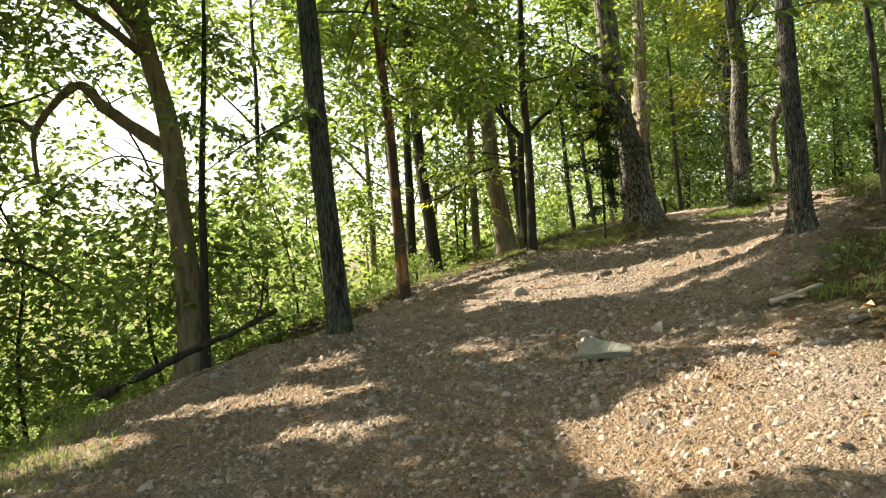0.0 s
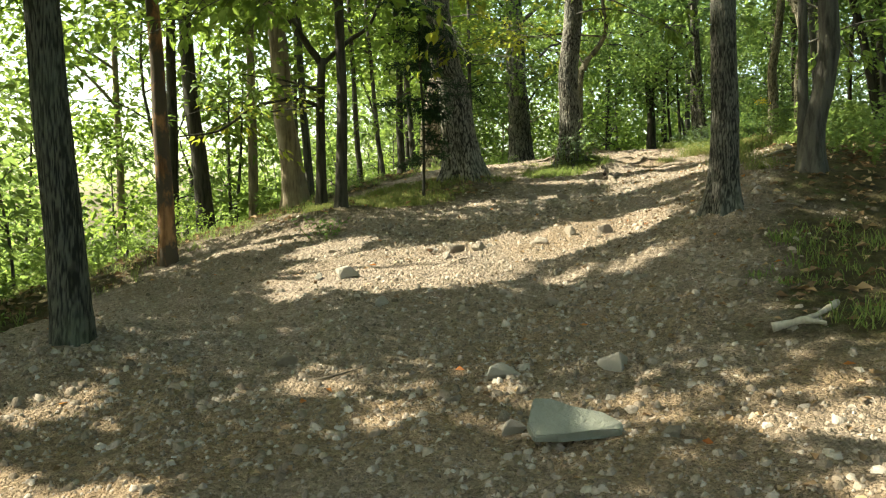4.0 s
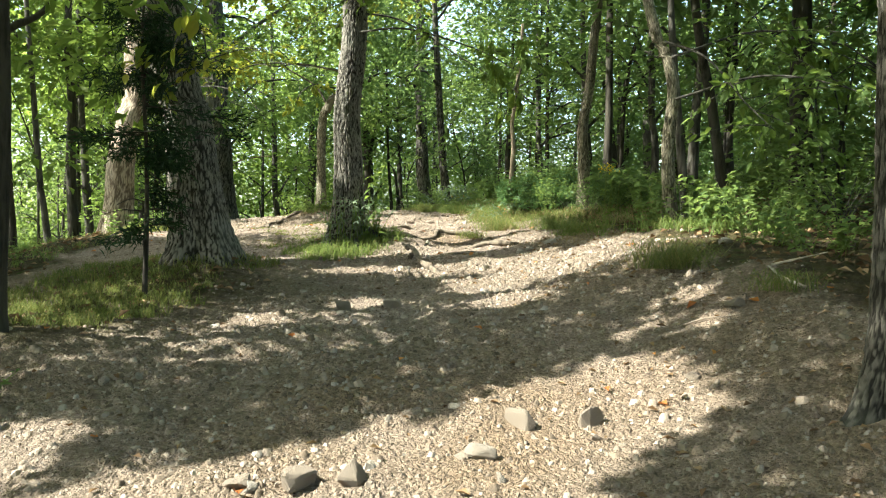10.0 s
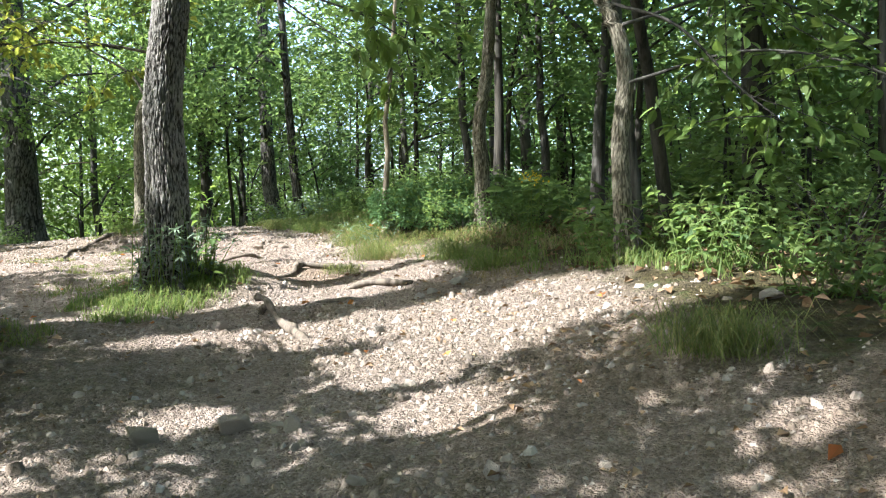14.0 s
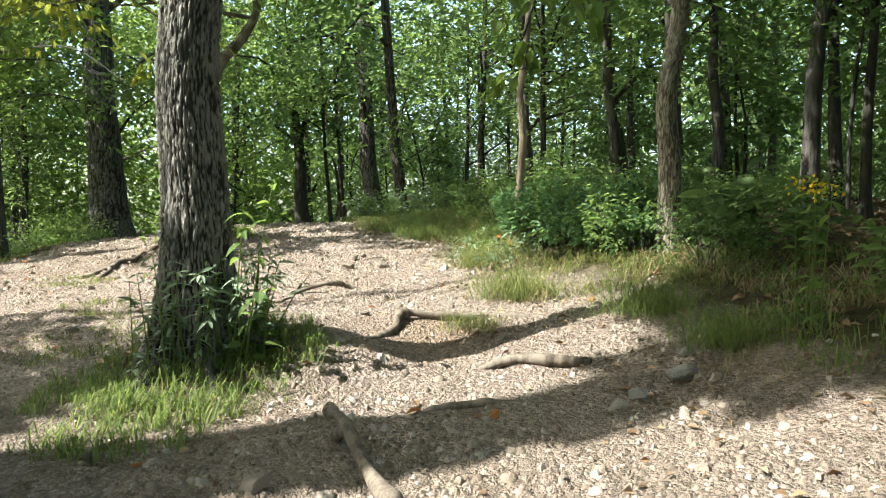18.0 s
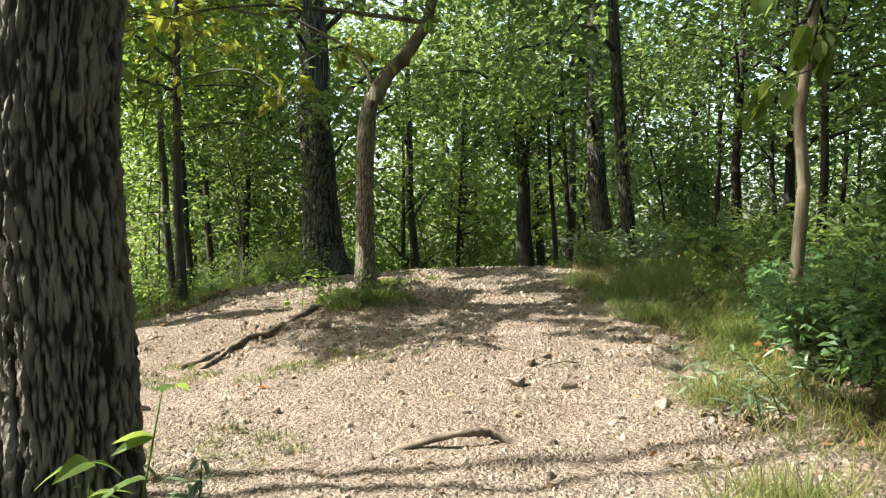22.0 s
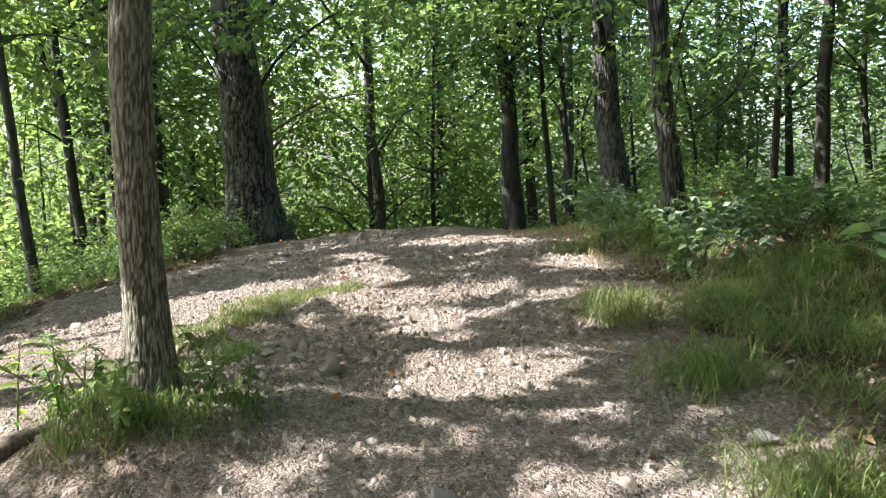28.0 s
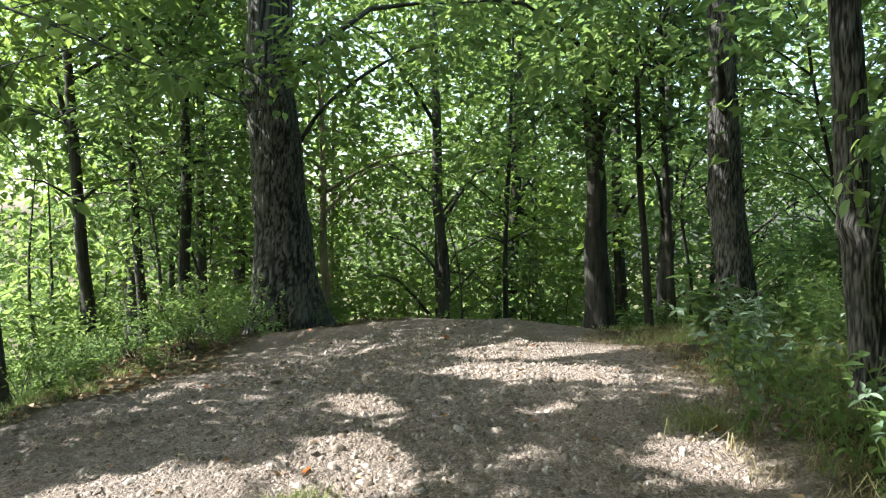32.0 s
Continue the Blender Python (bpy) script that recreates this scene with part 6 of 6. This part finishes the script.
litter("leaf_litter", 26000, lambda x, y, r: (np.abs(offsets(x, y)) < 15) & (bareness(x, y) < r.uniform(.1, .6, len(x))), LITTER, .1, 61, "brown dead leaves on the woodland floor")
litter("leaf_litter", 5200, lambda x, y, r: (bareness(x, y) > .5) & (r.uniform(0, 1, len(x)) < .2 + .8 * (offsets(x, y) > .8)), LITTER, .055, 62, "crumbled dead leaves on the trail")
litter("leaf_litter", 150, lambda x, y, r: bareness(x, y) > .3, RUST, .08, 63, "scattered orange fallen leaves")


# ---- grass ----
def blades(x, y, length, rng, width=.003, lean=.9, base=None, hang=.04):
    n = len(x)
    z = surface(x, y) if base is None else base
    L = length * rng.uniform(.5, 1.25, n)
    a = rng.uniform(0, 6.28, n)
    out = np.stack([np.cos(a), np.sin(a), np.zeros(n)], -1)
    side = np.stack([-np.sin(a), np.cos(a), np.zeros(n)], -1) * (width * rng.uniform(.7, 1.4, n))[:, None]
    k = (lean * rng.uniform(.2, 1.5, n))[:, None]
    p0 = np.stack([x, y, z - .01], -1)
    up = np.array([0, 0, 1.0])
    p1 = p0 + (up * .6 + out * k * .45) * L[:, None]
    p2 = p0 + (up * np.maximum(hang, .95 - (.68 - hang) * k) + out * k * .95) * L[:, None]
    return np.stack([p0 - side, p0 + side, p1 + side * .8, p1 - side * .8, p2], 1).reshape(-1, 3), n


def grass(name, places, mat, length, seed, label, kind="stuff", width=.003, lean=.9):
    rng = np.random.default_rng(seed)
    x, y = places(rng)
    v, n = blades(x, y, length * (1 + .35 * vnoise(x * 2, y * 2, 0, seed)), rng, width, lean)
    k = (np.arange(n) * 5)[:, None]
    ob = new(name, mesh(name, v, [k + np.array([[0, 1, 2, 3]]), k + np.array([[3, 2, 4]])], mat))
    return tagged(ob, label, "grass", kind=kind)


def tufted(x, y, rng, spread=.05):
    return x + rng.normal(size=len(x)) * spread, y + rng.normal(size=len(x)) * spread


def verge(lo, hi, y0, y1, n, side=1, clump=9):
    def f(rng):
        m = n * 4 // clump
        x, y = rng.uniform(-9, 20, m * 6), rng.uniform(y0, y1, m * 6)
        s = (offsets(x, y) - trail_edge(y) + 1.55 if side > 0 else -offsets(x, y))
        wob = .35 * vnoise(x * 1.1, y * 1.1, 0, 51)
        k = (s > lo + wob) & (s < hi + wob) & (vnoise(x * 1.7, y * 1.7, 0, 52) > -.35) & ((x - 8.5) ** 2 + (y - 16.1) ** 2 > .8)
        x, y = np.repeat(x[k][:n // clump], clump), np.repeat(y[k][:n // clump], clump)
        return tufted(x, y, rng, .045)
    return f


def patches(spots, n, clump=8):
    def f(rng):
        x, y = [], []
        for px, py, rx, ry in spots:
            q = max(1, int(n * rx * ry / sum(a * b for _, _, a, b in spots)) // clump)
            r, a = np.sqrt(rng.uniform(0, 1, q)), rng.uniform(0, 6.28, q)
            x.append(np.repeat(px + rx * r * np.cos(a), clump))
            y.append(np.repeat(py + ry * r * np.sin(a), clump))
        return tufted(np.concatenate(x), np.concatenate(y), rng, .035)
    return f


grass("grass_verge", verge(1.45, 2.15, 15.2, 22.0, 9000), GRASS, .15, 1, "sunlit yellow-green grass along the trail edge", width=.0024, lean=1.4)
grass("grass_verge", verge(1.6, 2.9, 20.5, 31.0, 9000), GRASS_GREEN, .17, 2, "long green grass along the trail edge", width=.0024, lean=1.7)
grass("grass_verge", verge(1.5, 2.5, 18.5, 23.5, 6500), GRASS_GREEN, .2, 12, "long arching green grass beside the trail", width=.0024, lean=1.8)
grass("grass_verge", verge(1.3, 3.0, 14.5, 32.0, 6500), STRAW, .17, 13, "dry straw-coloured grass among the green", width=.0028, lean=1.5)
grass("grass_verge", verge(1.9, 3.4, 12.5, 34.0, 9000), GRASS_GREEN, .17, 3, "shaded green grass under the shrubs", width=.0035)
grass("grass_verge", verge(4.6, 6.4, 6.0, 34.0, 9000, -1), GRASS_GREEN, .16, 4, "grass along the slope edge of the trail")
grass("grass_patch", patches([(6.25, 17.05, .65, .5), (5.95, 17.4, .5, .45), (6.7, 17.2, .4, .45), (5.75, 16.7, .5, .35)], 3600), GRASS_GREEN, .14, 5, "green grass round the foot of the oak")
grass("grass_patch", patches([(7.2, 21.9, .4, .5), (8.0, 21.2, .45, .25), (8.7, 21.0, .4, .2), (8.4, 21.5, .4, .2), (7.0, 19.6, .7, .4), (6.3, 18.7, .6, .5)], 2600), GRASS, .07, 6, "sparse short grass on the bare dirt")
grass("grass_patch", patches([(9.8, 25.0, .35, .25), (10.25, 25.4, .4, .25), (10.65, 25.75, .4, .25), (11.15, 25.95, .4, .22), (9.55, 24.6, .25, .3)], 4200), GRASS, .1, 7, "sunlit strip of grass between two paths")
grass("grass_patch", patches([(2.6, 15.4, .9, .6), (3.2, 16.2, .8, .6), (1.8, 14.9, .7, .5), (4.4, 16.7, .5, .6), (3.4, 17.4, .9, .6), (2.2, 16.4, .9, .7)], 11000), GRASS, .12, 8, "thin grass and moss on the bank")
grass("grass_patch", patches([(3.66, 7.9, .4, .3), (3.3, 6.9, .3, .3), (4.3, 8.3, .5, .5), (4.2, 7.0, .6, .7)], 1500), GRASS_GREEN, .12, 9, "sparse weeds and grass on the stony bank")
grass("grass_patch", patches([(9.3, 23.5, .35, .3), (9.6, 22.95, .35, .25), (9.15, 23.1, .2, .3)], 1600), GRASS_GREEN, .13, 10, "grass round the foot of the bent tree")


grass("grass_patch", patches([(-3.4, 6.2, .9, .8), (-3.9, 7.5, .8, .8), (-4.2, 9.0, .8, 1.0), (-4.3, 11.0, 1.0, 1.0), (-3.6, 12.2, .9, .6)], 5200), GRASS_GREEN, .16, 11, "grass and weeds at the slope edge")


def tuft(x, y, n, length, mat, seed, label, spread=.1):
    rng = np.random.default_rng(seed)
    z = float(surface(np.array([x]), np.array([y]))[0])
    px, py = rng.normal(size=n) * spread, rng.normal(size=n) * spread
    root = thing("grass_tuft", pose(x, y, z), label, "grass", "grass tufts")
    sector = ((np.arctan2(py, px) + np.pi) / (2 * np.pi) * 5).astype(int) % 5
    for q in range(5):
        w = sector == q
        v, m = blades(px[w], py[w], length, rng, .0022, 1.35, np.zeros(int(w.sum())), -.05)
        k = (np.arange(m) * 5)[:, None]
        if m:
            tagged(part("blade_clump", mesh("blade_clump", v, [k + np.array([[0, 1, 2, 3]]), k + np.array([[3, 2, 4]])], mat), root), kind="stuff")


for k, (x, y, n, l, mat, lab) in enumerate(((5.95, 11.94, 520, .33, GRASS, "large arching tuft of fine grass on the bank"), (12.4, 23.45, 600, .3, GRASS, "bright sunlit tuft of grass"),
                                            (10.03, 24.33, 350, .2, GRASS_GREEN, "dark green sedge tuft by the rock pile"), (8.1, 16.85, 200, .16, GRASS, "small tuft of grass in the root step"),
                                            (14.0, 26.2, 300, .25, GRASS, "tuft of dry grass by the shrubs"), (9.95, 18.65, 420, .3, GRASS, "long arching grass by the shrubs"),
                                            (9.0, 17.3, 500, .32, GRASS, "long arching grass by the shrubs"), (8.75, 15.9, 450, .3, GRASS_GREEN, "green grass clump beside the gravel"),
                                            (8.3, 15.1, 400, .3, GRASS_GREEN, "green grass clump beside the gravel"), (11.9, 22.2, 500, .32, GRASS_GREEN, "long green grass clump by the trail"),
                                            (11.3, 21.0, 500, .3, GRASS_GREEN, "long green grass clump by the trail"), (5.45, 10.7, 200, .2, GRASS, "dry grass clump on the bank"), (5.75, 23.6, 260, .22, GRASS, "grass at the foot of the pale trunk"), (6.1, 23.6, 200, .2, GRASS, "grass at the foot of the pale trunk"))):
    tuft(x, y, n, l, mat, 90 + k, lab, .08 + .0001 * n)


# ---- plants that stand out ----
def weed(x, y, h, stems, n, length, leaf, label, broad=.3, spread=.1, seed=0, droop=.3, low=.15, name="weed"):
    rng = np.random.default_rng(seed + 2000)
    root = thing(name, pose(x, y, float(surface(np.array([x]), np.array([y]))[0])), label, "weed")
    fol = Soup()
    for q in range(stems):
        s = Soup()
        b = rng.normal(size=2) * spread * .5
        t = b + rng.normal(size=2) * spread
        hh = h * rng.uniform(.75, 1.1)
        line = smooth_line([(b[0], b[1], -.03), ((b[0] + t[0]) / 2, (b[1] + t[1]) / 2, hh * .55), (t[0], t[1], hh)], 10)
        tube(s, line, np.linspace(.006, .002, 10), 5)
        part("stem", s.mesh("stem", GRASS_GREEN, True), root)
        i = rng.integers(max(1, int(low * 10)), 10, n)
        a = rng.uniform(0, 6.28, n)
        L = length * rng.uniform(.6, 1.2, n)
        lobed(fol, line[i], np.stack([np.cos(a), np.sin(a), rng.uniform(-.5, .6, n)], -1), rng.normal(size=(n, 3)) * .3 + np.array([0, 0, 1]), L, L * broad, droop)
    part("foliage", fol.mesh("foliage", leaf), root)


weed(6.42, 17.0, 1.1, 2, 11, .11, LEAF_SUN, "two tall thin weeds beside the oak", .36, .08, 1, .6, .3)
weed(6.52, 17.04, .4, 2, 8, .1, LEAF_MID, "broad-leaved seedling beside the oak", .6, .18, 2)
for k in range(9):
    a = 3.2 + k * .36
    weed(6.39 + .32 * math.cos(a), 17.4 + .32 * math.sin(a), .42 + .1 * (k % 3), 5, 16, .09, SAGE, "grey-green herb at the foot of the oak", .24, .12, 10 + k)
for k, (x, y) in enumerate(((9.8, 18.1), (10.1, 18.2))):
    weed(x, y, .3, 6, 18, .1, SAGE, "willow-leaved weed at the trail edge", .2, .2, 30 + k)
for k, (x, y) in enumerate(((9.1, 23.3), (9.22, 23.55), (9.6, 23.05), (9.3, 22.92), (9.58, 23.45))):
    weed(x, y, .3, 5, 10, .075, LEAF_MID, "leafy weed at the foot of the bent tree", .5, .15, 40 + k)
weed(8.95, 23.6, .42, 4, 10, .085, LEAF_SUN, "sunlit leafy sprout beside the bent tree", .5, .2, 50)
for k, (x, y) in enumerate(((1.05, 13.3), (1.2, 13.1))):
    weed(x, y, .24, 5, 9, .075, LEAF_DARK, "small leafy plant at the trail edge", .55, .15, 55 + k)
for k, (x, y) in enumerate(((13.4, 24.2), (13.8, 24.5), (14.1, 24.9), (13.6, 23.9), (14.2, 25.7), (14.7, 26.5), (15.1, 27.2), (14.0, 23.9))):
    weed(x, y, .55, 8, 20, .08, (LEAF_MID, SAGE)[k % 2], "tall leafy weed crowding the trail edge", .55, .3, 60 + k)
for k, (x, y) in enumerate(((16.0, 28.0), (15.8, 27.6), (16.3, 28.2))):
    weed(x, y, .6, 7, 16, .1, SAGE, "pale sunlit leafy weed by the grey trunk", .5, .3, 70 + k)
rng = np.random.default_rng(83)
for k in range(18):
    s = k / 17
    weed(7.3 + 1.4 * s + .3 * rng.normal(), 11.4 + 2.8 * s + .2 * rng.normal(), .4 + .08 * (k % 3), 5, 14, .08, (LEAF_MID, LEAF_DARK, LEAF_MID)[k % 3], "sunlit broad-leaved weed along the bank", .55, .25, 100 + k)
weed(8.55, 14.75, .75, 4, 10, .1, LEAF_SUN, "yellow-flowered weed on the bank", .4, .15, 80)
fz = surface(np.array([8.55]), np.array([14.75]))[0]
petals = Soup()
rng = np.random.default_rng(31)
m = 60
leaves(petals, np.array([8.55, 14.75, fz + .74]) + rng.normal(size=(m, 3)) * np.array([.07, .07, .035]), rng.normal(size=(m, 3)), rng.normal(size=(m, 3)) + np.array([0, 0, 1]), .03, .02)
tagged(thing("flower_cluster", Matrix(), "cluster of small yellow flowers", "flower", data=petals.mesh("flower_cluster", FLOWER)), kind="stuff")
sprig = Soup()
m = 12
z0 = ground(15.9, 26.2) + .3
leaves(sprig, np.array([15.9, 26.2, z0]) + rng.normal(size=(m, 3)) * np.array([.14, .14, .08]), rng.normal(size=(m, 3)), rng.normal(size=(m, 3)) + np.array([0, 0, 1]), .09, .06)
tagged(thing("dead_sprig", Matrix(), "sprig of withered orange leaves in the undergrowth", "leaves", data=sprig.mesh("dead_sprig", RUST)), kind="stuff")
sprig = Soup()
m = 26
z0 = float(surface(np.array([10.64]), np.array([18.86]))[0]) + .05
leaves(sprig, np.array([10.64, 18.86, z0]) + rng.normal(size=(m, 3)) * np.array([.08, .08, .035]), rng.normal(size=(m, 3)), rng.normal(size=(m, 3)) + np.array([0, 0, 1]), .06, .04)
tagged(thing("dead_sprig", Matrix(), "sprig of withered orange leaves beside the trail", "leaves", data=sprig.mesh("dead_sprig", RUST)), kind="stuff")
for k, (x, y) in enumerate(((9.6, 35.3), (10.2, 35.6), (10.6, 35.0), (11.1, 35.7), (11.5, 35.2), (12.0, 35.9), (12.4, 35.4), (12.7, 36.2), (11.3, 34.6), (10.0, 34.5), (13.6, 36.6), (9.2, 34.4))):
    copy_thing(RIGHT_SHRUB[k % 3], pose(x, y, ground(x, y), 0, 0, 77 * k) @ Matrix.Scale(.85 + .12 * (k % 3), 4))
for k, (x, y) in enumerate(((14.7, 24.1), (15.5, 25.3), (16.1, 26.6), (15.7, 24.6), (15.0, 23.4), (16.8, 27.6))):
    copy_thing(RIGHT_SHRUB[k % 3], pose(x, y, ground(x, y), 0, 0, 57 * k) @ Matrix.Scale(.62 + .08 * (k % 3), 4))
